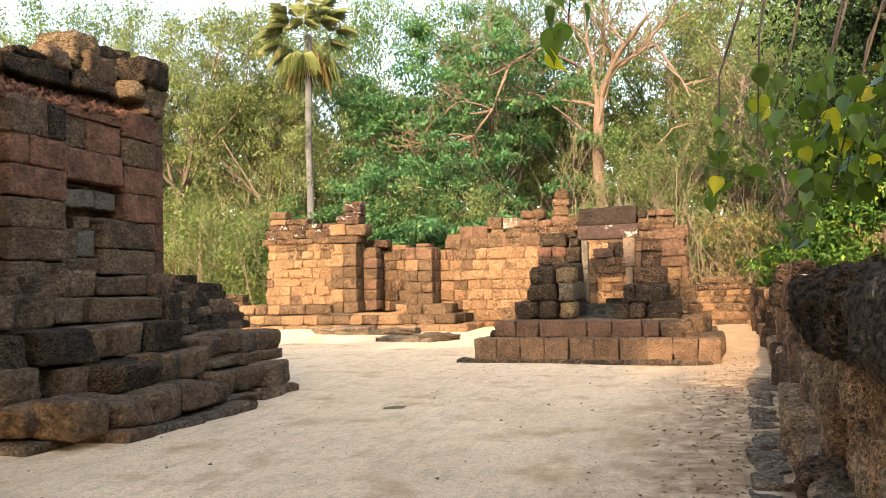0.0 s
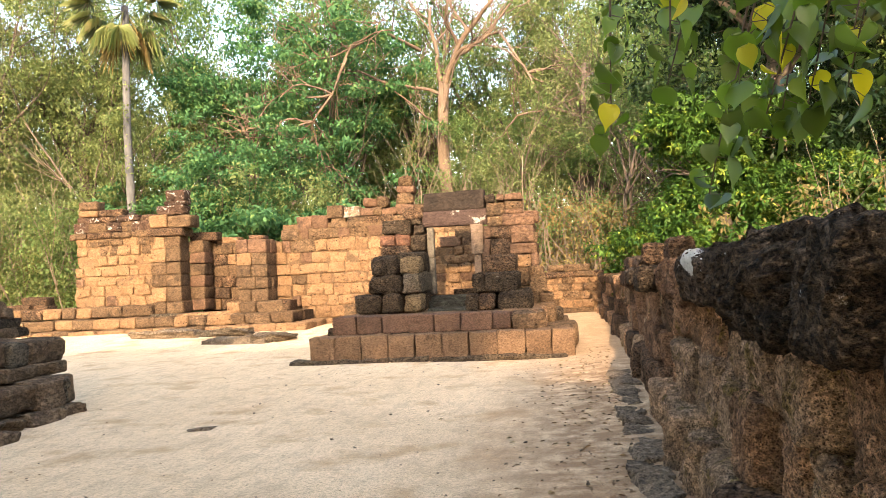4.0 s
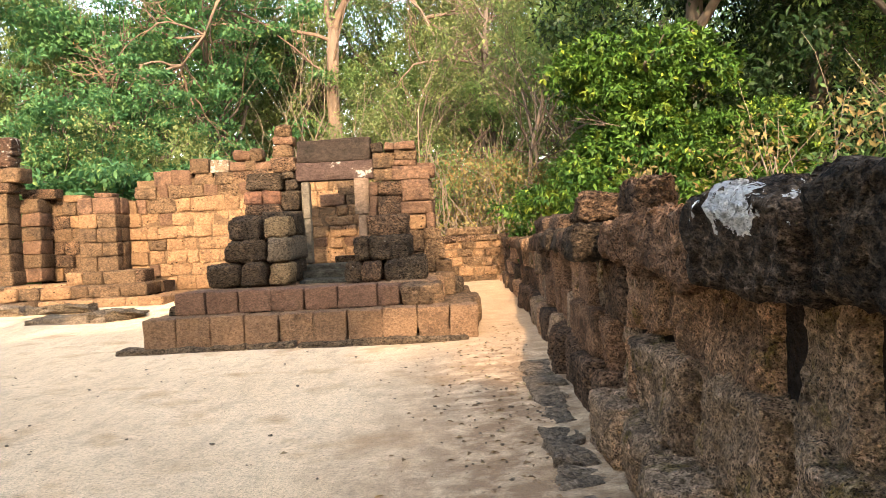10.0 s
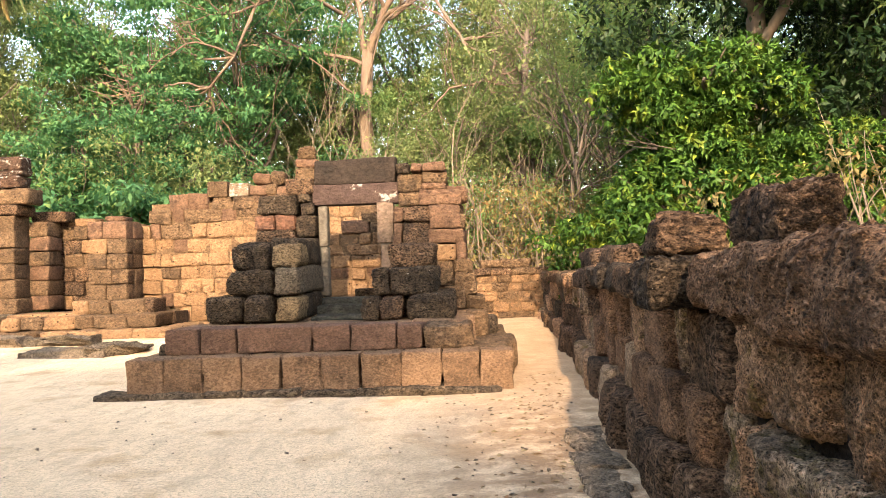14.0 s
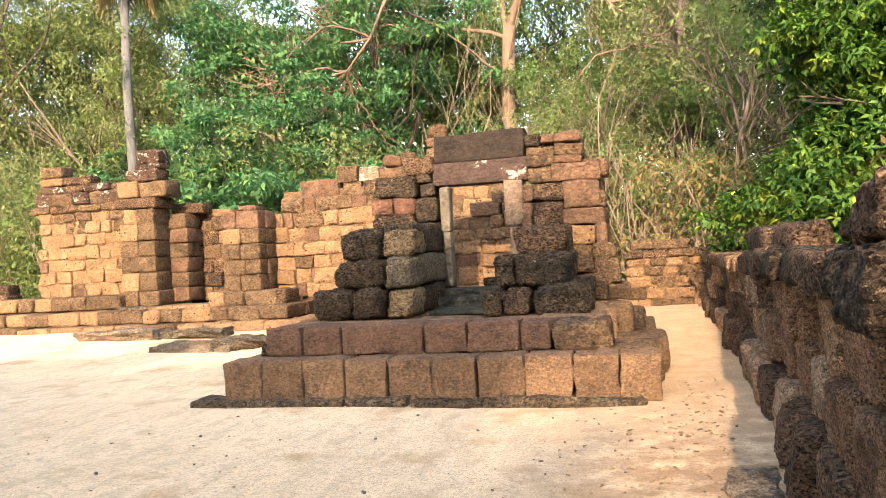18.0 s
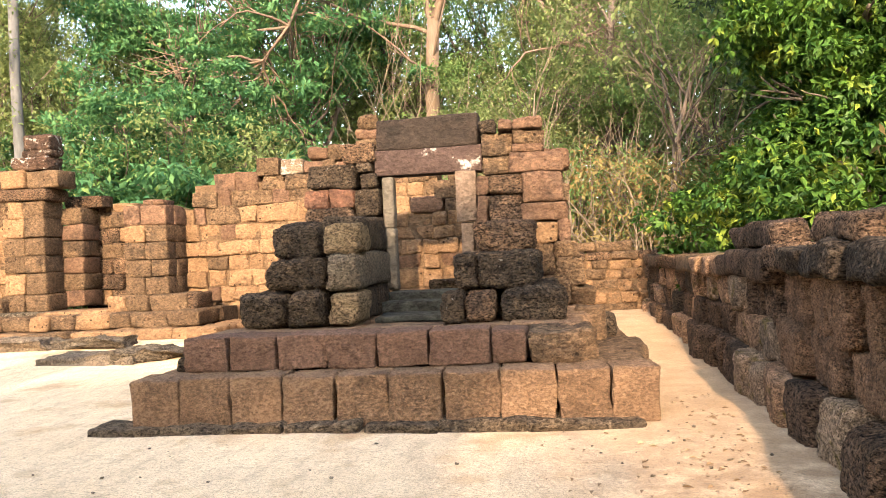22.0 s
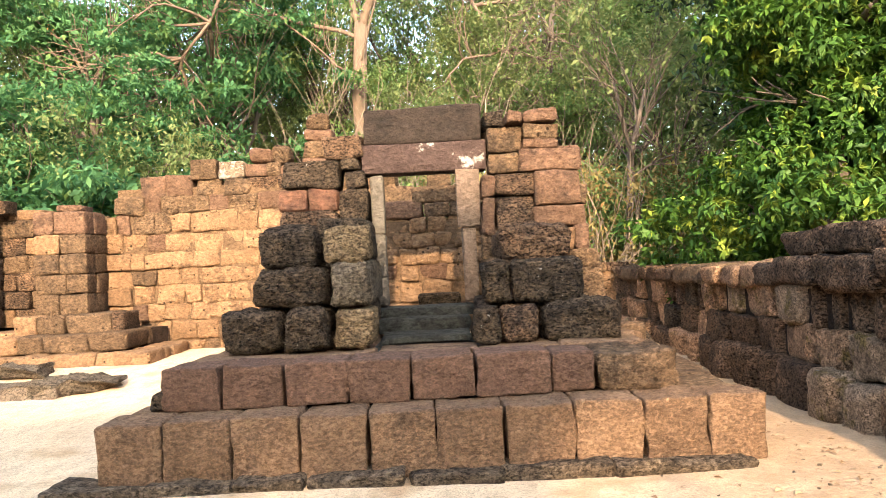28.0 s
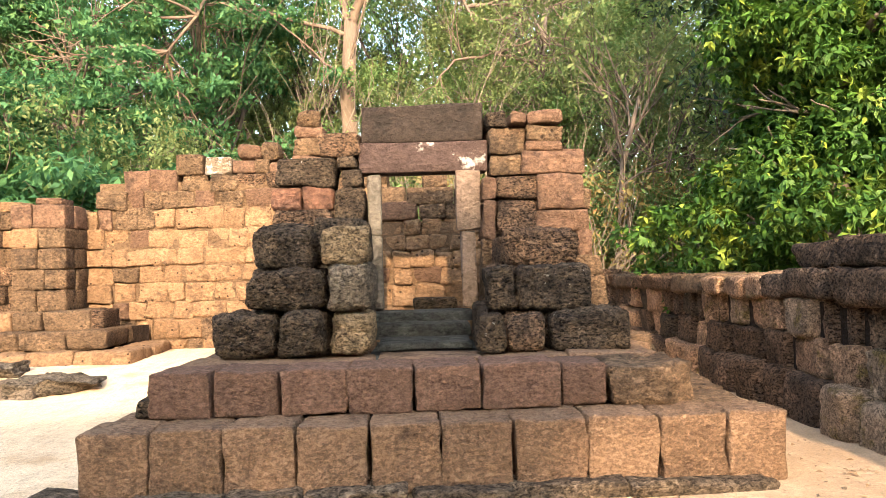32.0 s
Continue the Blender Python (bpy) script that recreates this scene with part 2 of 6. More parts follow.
def limed_mat():
    """Black coping stone with a splash of white lime over its top edge."""
    m = laterite("laterite_limed", (0.085, 0.062, 0.046), (0.175, 0.124, 0.084), 0.52, 0.90, vary=0.10, pit_scale=40)
    nt = m.node_tree
    nodes, links, bsdf = nt.nodes, nt.links, nt.nodes["Principled BSDF"]
    old = bsdf.inputs["Base Color"].links[0].from_socket
    tc = nodes.new("ShaderNodeTexCoord")
    n1 = noise_tex(nodes, links, tc.outputs["Object"], 9.0, 6, 0.62)
    # one splash over the top edge of the face, ragged at its rim
    near = nodes.new("ShaderNodeVectorMath")
    near.operation = "MULTIPLY_ADD"
    links.new(tc.outputs["Object"], near.inputs[0])
    near.inputs[1].default_value, near.inputs[2].default_value = (1.2, 1.0, 4.2), (0.34, 0.04, -0.48)
    far_ = nodes.new("ShaderNodeVectorMath")
    far_.operation = "LENGTH"
    links.new(near.outputs[0], far_.inputs[0])
    k2 = nodes.new("ShaderNodeMath")
    k2.operation = "MULTIPLY_ADD"
    links.new(n1, k2.inputs[0])
    k2.inputs[1].default_value = 1.50
    links.new(far_.outputs["Value"], k2.inputs[2])
    mask = ramp(nodes, links, k2.outputs[0], [(0.0, gray(1)), (0.98, gray(1)), (1.0, gray(0))])
    white = ramp(nodes, links, noise_tex(nodes, links, tc.outputs["Object"], 40, 4, 0.6), [(0.3, (0.66, 0.65, 0.62)), (0.6, (0.88, 0.87, 0.84))])
    links.new(mixed(nodes, links, mask, old, white), bsdf.inputs["Base Color"])
    return m


LIMED = limed_mat()


def ground_mat():
    m, nt, nodes, links, bsdf = node_mat("sand")
    tc = nodes.new("ShaderNodeTexCoord")
    vec = tc.outputs["Object"]
    sep = nodes.new("ShaderNodeSeparateXYZ")
    links.new(vec, sep.inputs[0])
    big = noise_tex(nodes, links, vec, 0.55, 6, 0.6)
    mid = noise_tex(nodes, links, vec, 3.2, 7, 0.68)
    mp = nodes.new("ShaderNodeMapping")
    mp.inputs["Rotation"].default_value = (0, 0, radians(24))
    mp.inputs["Scale"].default_value = (2.4, 0.7, 1)
    links.new(vec, mp.inputs["Vector"])
    streak = noise_tex(nodes, links, mp.outputs[0], 2.2, 8, 0.74)
    fine = noise_tex(nodes, links, vec, 42, 5, 0.8)
    col = mixed(nodes, links, ramp(nodes, links, big, [(0.3, gray(0)), (0.7, gray(1))]), (0.68, 0.492, 0.305), (0.82, 0.615, 0.402))
    col = mixed(nodes, links, ramp(nodes, links, streak, [(0.38, gray(0.50)), (0.52, gray(0))]), col, (0.46, 0.335, 0.215))
    mott = ramp(nodes, links, noise_tex(nodes, links, vec, 15.0, 8, 0.82), [(0.34, gray(0.72)), (0.48, gray(1.0)), (0.66, gray(1.10))])
    col = mixed(nodes, links, 1.0, col, mott, "MULTIPLY")
    # warm laterite soil: in patches, and along the path between the platform and the enclosure wall
    patch = ramp(nodes, links, noise_tex(nodes, links, vec, 1.15, 5, 0.6), [(0.53, gray(0)), (0.68, gray(0.8))])
    col = mixed(nodes, links, patch, col, (0.46, 0.29, 0.15))
    east = nodes.new("ShaderNodeMapRange")
    links.new(sep.outputs[0], east.inputs[0])
    east.inputs[1].default_value, east.inputs[2].default_value = 1.6, 3.9
    north = nodes.new("ShaderNodeMapRange")
    links.new(sep.outputs[1], north.inputs[0])
    north.inputs[1].default_value, north.inputs[2].default_value = -3.0, 0.5
    both = nodes.new("ShaderNodeMath")
    both.operation = "MULTIPLY"
    links.new(east.outputs[0], both.inputs[0])
    links.new(north.outputs[0], both.inputs[1])
    col = mixed(nodes, links, mixed(nodes, links, 1.0, both.outputs[0], ramp(nodes, links, mid, [(0.3, gray(0.5)), (0.65, gray(1.0))]), "MULTIPLY"), col, (0.43, 0.285, 0.160))
    # darker, littered soil at the foot of the enclosure wall in the south
    edge = nodes.new("ShaderNodeMath")
    edge.operation = "MULTIPLY_ADD"
    links.new(sep.outputs[1], edge.inputs[0])
    edge.inputs[1].default_value = -0.062
    links.new(sep.outputs[0], edge.inputs[2])
    er = nodes.new("ShaderNodeMapRange")
    links.new(edge.outputs[0], er.inputs[0])
    er.inputs[1].default_value, er.inputs[2].default_value = 2.7, 4.0
    south = nodes.new("ShaderNodeMapRange")
    links.new(sep.outputs[1], south.inputs[0])
    south.inputs[1].default_value, south.inputs[2].default_value = 1.0, -2.5
    soil = nodes.new("ShaderNodeMath")
    soil.operation = "MULTIPLY"
    links.new(er.outputs[0], soil.inputs[0])
    links.new(south.outputs[0], soil.inputs[1])
    soil2 = nodes.new("ShaderNodeMath")
    soil2.operation = "MULTIPLY"
    links.new(soil.outputs[0], soil2.inputs[0])
    links.new(ramp(nodes, links, mid, [(0.38, gray(0.2)), (0.56, gray(1))]), soil2.inputs[1])
    col = mixed(nodes, links, soil2.outputs[0], col, (0.31, 0.198, 0.112))
    # forest floor beyond the ruins
    far = nodes.new("ShaderNodeMapRange")
    links.new(sep.outputs[1], far.inputs[0])
    far.inputs[1].default_value, far.inputs[2].default_value = 11.5, 15.0
    col = mixed(nodes, links, far.outputs[0], col, (0.13, 0.095, 0.05))
    col = mixed(nodes, links, ramp(nodes, links, fine, [(0.36, gray(0.75)), (0.49, gray(0))]), col, (0.24, 0.18, 0.12))
    grains = ramp(nodes, links, noise_tex(nodes, links, vec, 130, 3, 0.7), [(0.36, gray(0.72)), (0.50, gray(1.0)), (0.64, gray(1.14))])
    col = mixed(nodes, links, 1.0, col, grains, "MULTIPLY")
    links.new(col, bsdf.inputs["Base Color"])
    bsdf.inputs["Roughness"].default_value = 0.95
    bsdf.inputs["Specular IOR Level"].default_value = 0.1
    b1, b2 = nodes.new("ShaderNodeBump"), nodes.new("ShaderNodeBump")
    b1.inputs["Strength"].default_value, b1.inputs["Distance"].default_value = 0.8, 0.045
    b2.inputs["Strength"].default_value, b2.inputs["Distance"].default_value = 0.8, 0.014
    links.new(mixed(nodes, links, 0.6, mid, noise_tex(nodes, links, vec, 14.0, 5, 0.65)), b1.inputs["Height"])
    links.new(fine, b2.inputs["Height"])
    links.new(b1.outputs[0], b2.inputs["Normal"])
    links.new(b2.outputs[0], bsdf.inputs["Normal"])
    return m


def leaf_mat(name, c1, c2, c3, through=0.45, gloss=0.35, rough=0.45):
    """Leaves: each its own green between c1 and c2, some of them c3; light shines through them."""
    m, nt, nodes, links, bsdf = node_mat(name)
    geo = nodes.new("ShaderNodeNewGeometry")
    tc = nodes.new("ShaderNodeTexCoord")
    patch = noise_tex(nodes, links, tc.outputs["Object"], 0.8, 3, 0.5)
    col = ramp(nodes, links, geo.outputs["Random Per Island"], [(0.0, c1), (0.85, c2), (0.97, c2), (0.99, c3)])
    col = mixed(nodes, links, ramp(nodes, links, patch, [(0.45, gray(0)), (0.7, gray(0.5))]), col, c2)
    spray = noise_tex(nodes, links, tc.outputs["Object"], 1.5, 3, 0.55)
    col = mixed(nodes, links, ramp(nodes, links, spray, [(0.56, gray(0)), (0.66, gray(0.7))]), col, c3)
    bsdf.inputs["Roughness"].default_value = rough
    bsdf.inputs["Specular IOR Level"].default_value = gloss
    links.new(col, bsdf.inputs["Base Color"])
    tr = nodes.new("ShaderNodeBsdfTranslucent")
    links.new(mixed(nodes, links, 1.0, col, (1.0, 1.0, 0.75), "MULTIPLY"), tr.inputs["Color"])
    mx = nodes.new("ShaderNodeMixShader")
    mx.inputs[0].default_value = through
    links.new(bsdf.outputs[0], mx.inputs[1])
    links.new(tr.outputs[0], mx.inputs[2])
    links.new(mx.outputs[0], nodes["Material Output"].inputs["Surface"])
    return m


def bark_mat(name, c1, c2, scale=6.0):
    m, nt, nodes, links, bsdf = node_mat(name)
    tc = nodes.new("ShaderNodeTexCoord")
    mp = nodes.new("ShaderNodeMapping")
    mp.inputs["Scale"].default_value = (1, 1, 0.25)
    links.new(tc.outputs["Object"], mp.inputs["Vector"])
    n = noise_tex(nodes, links, mp.outputs[0], scale, 6, 0.7)
    links.new(ramp(nodes, links, n, [(0.3, c1), (0.7, c2)]), bsdf.inputs["Base Color"])
    bsdf.inputs["Roughness"].default_value = 0.9
    b = nodes.new("ShaderNodeBump")
    b.inputs["Strength"].default_value, b.inputs["Distance"].default_value = 0.6, 0.03
    links.new(n, b.inputs["Height"])
    links.new(b.outputs[0], bsdf.inputs["Normal"])
    return m


SAND = ground_mat()
# greens of the wood made bluer and paler: distance haze put into the colour
LEAF_LIGHT = leaf_mat("leaf_light", (0.115, 0.168, 0.064), (0.205, 0.250, 0.100), (0.250, 0.262, 0.110), gloss=0.10, rough=0.6)
LEAF_MID = leaf_mat("leaf_mid", (0.078, 0.155, 0.055), (0.170, 0.255, 0.090), (0.250, 0.270, 0.095), gloss=0.10, rough=0.6)
LEAF_DEEP = leaf_mat("leaf_deep", (0.042, 0.128, 0.060), (0.100, 0.220, 0.088), (0.190, 0.280, 0.085), gloss=0.12, rough=0.55)
LEAF_LUSH = leaf_mat("leaf_lush", (0.020, 0.062, 0.013), (0.072, 0.145, 0.022), (0.250, 0.300, 0.040), 0.25, 0.15, 0.5)
# near-black green: the shade on the upper crowns is put into the leaf colour
LEAF_SHADED = leaf_mat("leaf_shaded", (0.008, 0.022, 0.009), (0.020, 0.044, 0.013), (0.050, 0.080, 0.020), 0.20, 0.2, 0.5)
LEAF_DRY = leaf_mat("leaf_dry", (0.160, 0.124, 0.052), (0.240, 0.200, 0.080), (0.288, 0.160, 0.072), 0.35, 0.12, 0.6)
LEAF_FIG = leaf_mat("leaf_fig", (0.018, 0.045, 0.014), (0.045, 0.085, 0.016), (0.20, 0.19, 0.03), 0.25, 0.3, 0.45)
LITTER = leaf_mat("leaf_litter", (0.176, 0.104, 0.056), (0.272, 0.176, 0.096), (0.440, 0.360, 0.200), 0.1, 0.2, 0.7)
BARK = bark_mat("bark_grey", (0.056, 0.042, 0.032), (0.128, 0.098, 0.074))
BARK_PALE = bark_mat("bark_pale", (0.092, 0.064, 0.046), (0.166, 0.117, 0.083))
BARK_PALM = bark_mat("bark_palm", (0.057, 0.057, 0.059), (0.103, 0.104, 0.108), 9)
TWIG = bark_mat("twig_pale", (0.120, 0.092, 0.064), (0.208, 0.160, 0.112), 12)
FROND = leaf_mat("palm_frond", (0.077, 0.113, 0.034), (0.153, 0.178, 0.061), (0.245, 0.201, 0.092), 0.3, 0.4, 0.5)

# ---- building helpers ----
def mesh_of(name, verts, faces, material, smooth=True):
    me = bpy.data.meshes.new(name)
    me.from_pydata([tuple(v) for v in verts], [], faces)
    me.materials.append(material)
    if smooth:
        me.polygons.foreach_set("use_smooth", [True] * len(me.polygons))
    me.update()
    return me


def part(name, bm, material, parent, label=""):
    me = bpy.data.meshes.new(name)
    bm.to_mesh(me)
    bm.free()
    me.materials.append(material)
    ob = new(name, me)
    ob.parent = parent
    return tagged(ob, label)


def empty(name, at, label="", category="", group="", kind=""):
    ob = new(name)
    ob.location = at
    ob.empty_display_size = 0.2
    return tagged(ob, label, category, group, kind)


GRIDS = {}


def box_grid(n):
    """Index triples on the surface of a box grid with n = (nx, ny, nz) points, and its quads."""
    if n in GRIDS:
        return GRIDS[n]
    idx, pts = {}, []
    for i in range(n[0]):
        for j in range(n[1]):
            for k in range(n[2]):
                if i in (0, n[0] - 1) or j in (0, n[1] - 1) or k in (0, n[2] - 1):
                    idx[(i, j, k)] = len(pts)
                    pts.append((i, j, k))
    faces = []
    for ax in range(3):
        u, v = (ax + 1) % 3, (ax + 2) % 3
        for side in (0, n[ax] - 1):
            for a in range(n[u] - 1):
                for b in range(n[v] - 1):
                    q = []
                    for da, db in ((0, 0), (1, 0), (1, 1), (0, 1)):
                        p = [0, 0, 0]
                        p[ax], p[u], p[v] = side, a + da, b + db
                        q.append(idx[tuple(p)])
                    faces.append(tuple(q) if side else tuple(reversed(q)))
    GRIDS[n] = (np.array(pts), faces)
    return GRIDS[n]


BR = random.Random(7)


def stone_verts(sx, sy, sz, bevel, amp, n, rnd, warp=0.03):
    """A weathered stone of that size about its centre: rounded edges, uneven faces, corners worn by chance."""
    size = np.array([sx, sy, sz]) / 2
    # n: points along each axis, or, under 1, the spacing in metres
    ns = tuple(max(5, min(64, int(2 * v / n) + 3)) for v in size) if n < 1 else (n, n, n)
    top = max(ns)
    pts, faces = box_grid(ns)
    b = min(bevel, 0.42 * size.min())
    lev = []
    for s, k in zip(size, ns):
        if k == 4:
            lev.append(np.array([-s, -s + b, s - b, s]))
        elif k < 9:
            lev.append(np.concatenate([[-s], np.linspace(-s + b, s - b, k - 2), [s]]))
        else:
            lev.append(np.concatenate([[-s, -s + b * 0.4], np.linspace(-s + b, s - b, k - 4), [s - b * 0.4, s]]))
    p = np.stack([lev[a][pts[:, a]] for a in range(3)], 1)
    inner = np.clip(p, -(size - b), size - b)
    d = p - inner
    ln = np.linalg.norm(d, axis=1, keepdims=True)
    out = d / np.maximum(ln, 1e-9) * (ln > 0)
    p = inner + out * b
    # each corner drawn in or out a little
    cw = np.array([[rnd.uniform(-1, 1) for _ in range(3)] for _ in range(8)]) * warp * np.minimum(size * 2, 0.6)
    f = (p / size + 1) / 2
    for c in range(8):
        w = np.ones(len(p))
        for a in range(3):
            w = w * (f[:, a] if c >> a & 1 else 1 - f[:, a])
        p = p + w[:, None] * cw[c]
    amp = amp * 1.35
    if amp > 0:
        o = Vector((rnd.uniform(0, 90), rnd.uniform(0, 90), rnd.uniform(0, 90)))
        for i in range(len(p)):
            v = Vector(p[i])
            nv = noise.noise_vector(v * 3.2 + o) * amp + noise.noise_vector(v * 9.0 + o) * (amp * 0.6)
            if top > 6:
                nv += noise.noise_vector(v * 24.0 + o) * (amp * 0.45)
            if top > 10:
                nv += noise.noise_vector(v * 52.0 + o) * (amp * 0.30)
            if n < 1:
                # pores eaten into the face
                w = noise.noise(v * 15.0 + o) + 0.6 * noise.noise(v * 31.0 + o)
                nv -= Vector(out[i]) * (0.020 * max(0.0, w - 0.12))
            p[i] += nv
    return p, faces


def stone(parent, x0, x1, y0, y1, z0, z1, material, bevel=0.035, amp=0.012, n=5, turn=0.0, tip=0.0, name="block", gap=0.009, warp=0.03):
    """One block between those limits, as a part of parent."""
    p, faces = stone_verts(x1 - x0 - gap, y1 - y0 - gap, z1 - z0 - gap * 0.6, bevel, amp, n, BR, warp)
    ob = new(name, mesh_of(name, p, faces, material))
    c = Vector(((x0 + x1) / 2, (y0 + y1) / 2, (z0 + z1) / 2))
    ob.parent = parent
    base = parent.location if parent else Vector((0, 0, 0))
    ob.location = c - base
    lean = 0.0 if name in ("jamb", "lintel", "threshold") else (0.3 if warp < 0.01 else 1.0)
    ob.rotation_euler = (radians(tip + lean * BR.uniform(-0.8, 0.8)), radians(lean * BR.uniform(-1.3, 1.3)), radians(turn + lean * BR.uniform(-1.5, 1.5)))
    return ob


def pick(mats):
    total = sum(w for _, w in mats)
    r = BR.uniform(0, total)
    for m, w in mats:
        r -= w
        if r <= 0:
            return m
    return mats[-1][0]


def course(parent, a, b, z0, z1, depth, mats, wide=(0.3, 0.55), n=4, bevel=0.03, amp=0.01, rough=0.015, gap=0.009, ragged=0.0, warp=0.04):
    """A row of blocks from a to b (plan points), faces to the right of the way from a to b, depth metres thick behind."""
    a, b = Vector(a), Vector(b)
    way = (b - a).normalized()
    inward = Vector((-way.y, way.x))
    length, s = (b - a).length, 0.0
    ang = math.degrees(math.atan2(way.y, way.x))
    while s < length - 0.02:
        w = BR.uniform(*wide)
        if length - s - w < wide[0] * 0.6:
            w = length - s
        push = BR.uniform(-rough, rough)
        c = a + way * (s + w / 2) + inward * (depth / 2 + push)
        top = z1 + (BR.uniform(-ragged, ragged) if ragged else 0)
        p, faces = stone_verts(w - gap, depth * BR.uniform(0.97, 1.0), top - z0 - gap * 0.6, bevel, amp, n, BR, warp)
        ob = new("block", mesh_of("block", p, faces, pick(mats)))
        ob.parent = parent
        ob.location = Vector((c.x, c.y, (z0 + top) / 2)) - parent.location
        ob.rotation_euler = (0, radians(BR.uniform(-0.9, 0.9)), radians(ang + BR.uniform(-1.5, 1.5)))
        s += w


def core(name, quads, z0, z1, label, category, kind="structure", material=None):
    """A hidden fill of earth and rubble behind the facing blocks, shade-dark unless given a material: a prism over a
    plan outline.
    """
    bm = bmesh.new()
    lo = [bm.verts.new((x, y, z0)) for x, y in quads]
    hi = [bm.verts.new((x, y, z1)) for x, y in quads]
    bm.faces.new(hi)
    bm.faces.new(list(reversed(lo)))
    k = len(quads)
    for i in range(k):
        bm.faces.new((lo[i], lo[(i + 1) % k], hi[(i + 1) % k], hi[i]))
    bmesh.ops.recalc_face_normals(bm, faces=bm.faces)
    me = bpy.data.meshes.new(name)
    bm.to_mesh(me)
    bm.free()
    me.materials.append(material or CORE_SHADE)
    return tagged(new(name, me), label, category, kind=kind)


# ---- ground: one sheet to the horizon ----
def ground_height(x, y):
    def step(v, lo, hi):
        t = min(1.0, max(0.0, (v - lo) / (hi - lo)))
        return t * t * (3 - 2 * t)
    h = 0.20 * step(y, 3.0, 8.5) + 0.10 * step(-x, 4.0, 10.0) * step(y, -1.0, 6.0)
    if abs(x) < 40 and abs(y) < 40:
        h += 0.018 * noise.noise(Vector((x * 0.5, y * 0.5, 3))) + 0.010 * noise.noise(Vector((x * 1.7, y * 1.7, 8)))
        # soil banked up at the foot of the enclosure wall
        e = x - (4.95 + 0.062 * y)
        if y < 1 and -1.6 < e < 1.0:
            h += 0.05 * step(e, -1.6, 0.2)
        # a hollow worn by feet
        h -= 0.03 * math.exp(-((x - 2.4 - 0.05 * y) ** 2) / 2.0)
    return h


def make_ground():
    near_x = list(np.arange(-14, 9.01, 0.28))
    near_y = list(np.arange(-20, 14.01, 0.28))
    xs = [-1500, -500, -200, -90, -50, -32, -22, -17] + near_x + [12, 16, 24, 40, 70, 160, 500, 1500]
    ys = [-1500, -500, -200, -90, -50, -34, -26, -22.5] + near_y + [18, 24, 32, 45, 80, 180, 500, 1500]
    verts = [(x, y, ground_height(x, y) - 0.02) for y in ys for x in xs]
    w = len(xs)
    faces = [(j * w + i, j * w + i + 1, (j + 1) * w + i + 1, (j + 1) * w + i) for j in range(len(ys) - 1) for i in range(w - 1)]
    ob = new("ground", mesh_of("ground", verts, faces, SAND))
    tagged(ob, "trodden pale sand with patches of orange soil", "ground", kind="structure")


make_ground()

# ---- the stepped platform before the gateway ----
platform = empty("stone_platform", (1.5, 1.8, 0), "two-stepped platform of brown laterite blocks before a ruined gateway", "platform")
for x0, x1 in ((-1.32, -0.62), (-0.62, 0.05), (0.05, 0.55), (0.55, 1.28), (1.28, 1.95), (1.95, 2.75), (2.75, 3.75)):
    stone(platform, x0, x1, -0.19 + BR.uniform(-0.04, 0.04), 0.25, -0.10, 0.05 + BR.uniform(-0.012, 0.010), FOOT, 0.04, 0.028, 9, name="footing")
XS1 = [-0.98, -0.50, 0.0, 0.50, 1.0, 1.5, 2.0, 2.52, 3.02, 3.50, 3.92]
for i in range(10):
    stone(platform, XS1[i], XS1[i + 1], 0.0 + BR.uniform(-0.008, 0.008), 0.52, -0.03, 0.463, STEP, 0.020, 0.012, 0.045, gap=0.016, warp=0.010)
XS2 = [-0.64, -0.17, 0.33, 0.82, 1.315, 1.82, 2.42]
for i in range(6):
    stone(platform, XS2[i], XS2[i + 1], 0.42 + BR.uniform(-0.008, 0.008), 1.0, 0.455, 0.80, STEPRED, 0.020, 0.012, 0.045, gap=0.016, warp=0.010)
stone(platform, 2.42, 2.78, 0.43, 1.0, 0.455, 0.78, STEPRED, 0.03, 0.012, 6)
stone(platform, 2.78, 3.42, 0.42, 1.05, 0.455, 0.76, BROWN, 0.05, 0.03, 9)
# tread slabs and the sides running back
for x0, x1 in ((-0.6, 0.3), (0.3, 1.0), (1.0, 1.9), (1.9, 2.6), (2.6, 3.35)):
    stone(platform, x0, x1, 0.98, 1.6, 0.44, 0.795 + BR.uniform(-0.01, 0.008), STEP, 0.02, 0.008, 5)
for y0, y1 in ((1.6, 2.3), (2.3, 3.1), (3.1, 4.0)):
    stone(platform, -0.60, 0.9, y0, y1, 0.40, 0.79, STEP, 0.03, 0.01, 5)
    stone(platform, 1.95, 3.45, y0, y1, 0.40, 0.79, STEP, 0.03, 0.01, 5)
for y0, y1, x1 in ((0.52, 1.15, 3.90), (1.15, 1.75, 3.98), (1.75, 2.40, 4.05)):
    stone(platform, 3.15, x1, y0, y1, -0.03, 0.455 - 0.03 * BR.random(), BROWN, 0.06, 0.025, 6)
    stone(platform, -0.96, -0.30, y0, y1, -0.03, 0.45, STEP, 0.05, 0.02, 5)
stone(platform, -0.80, -0.55, 0.55, 0.95, 0.45, 0.60, BLACK, 0.06, 0.03, 5)
for y0, y1 in ((2.40, 3.0), (3.0, 3.6), (3.6, 4.4)):
    stone(platform, 3.2, 3.95, y0, y1, -0.03, 0.44, BROWN, 0.06, 0.025, 5)
    stone(platform, -0.9, -0.20, y0, y1, -0.03, 0.42, STEP, 0.05, 0.02, 5)
stone(platform, 3.30, 3.66, 2.2, 2.75, 0.43, 0.83, BROWN, 0.06, 0.02, 6)
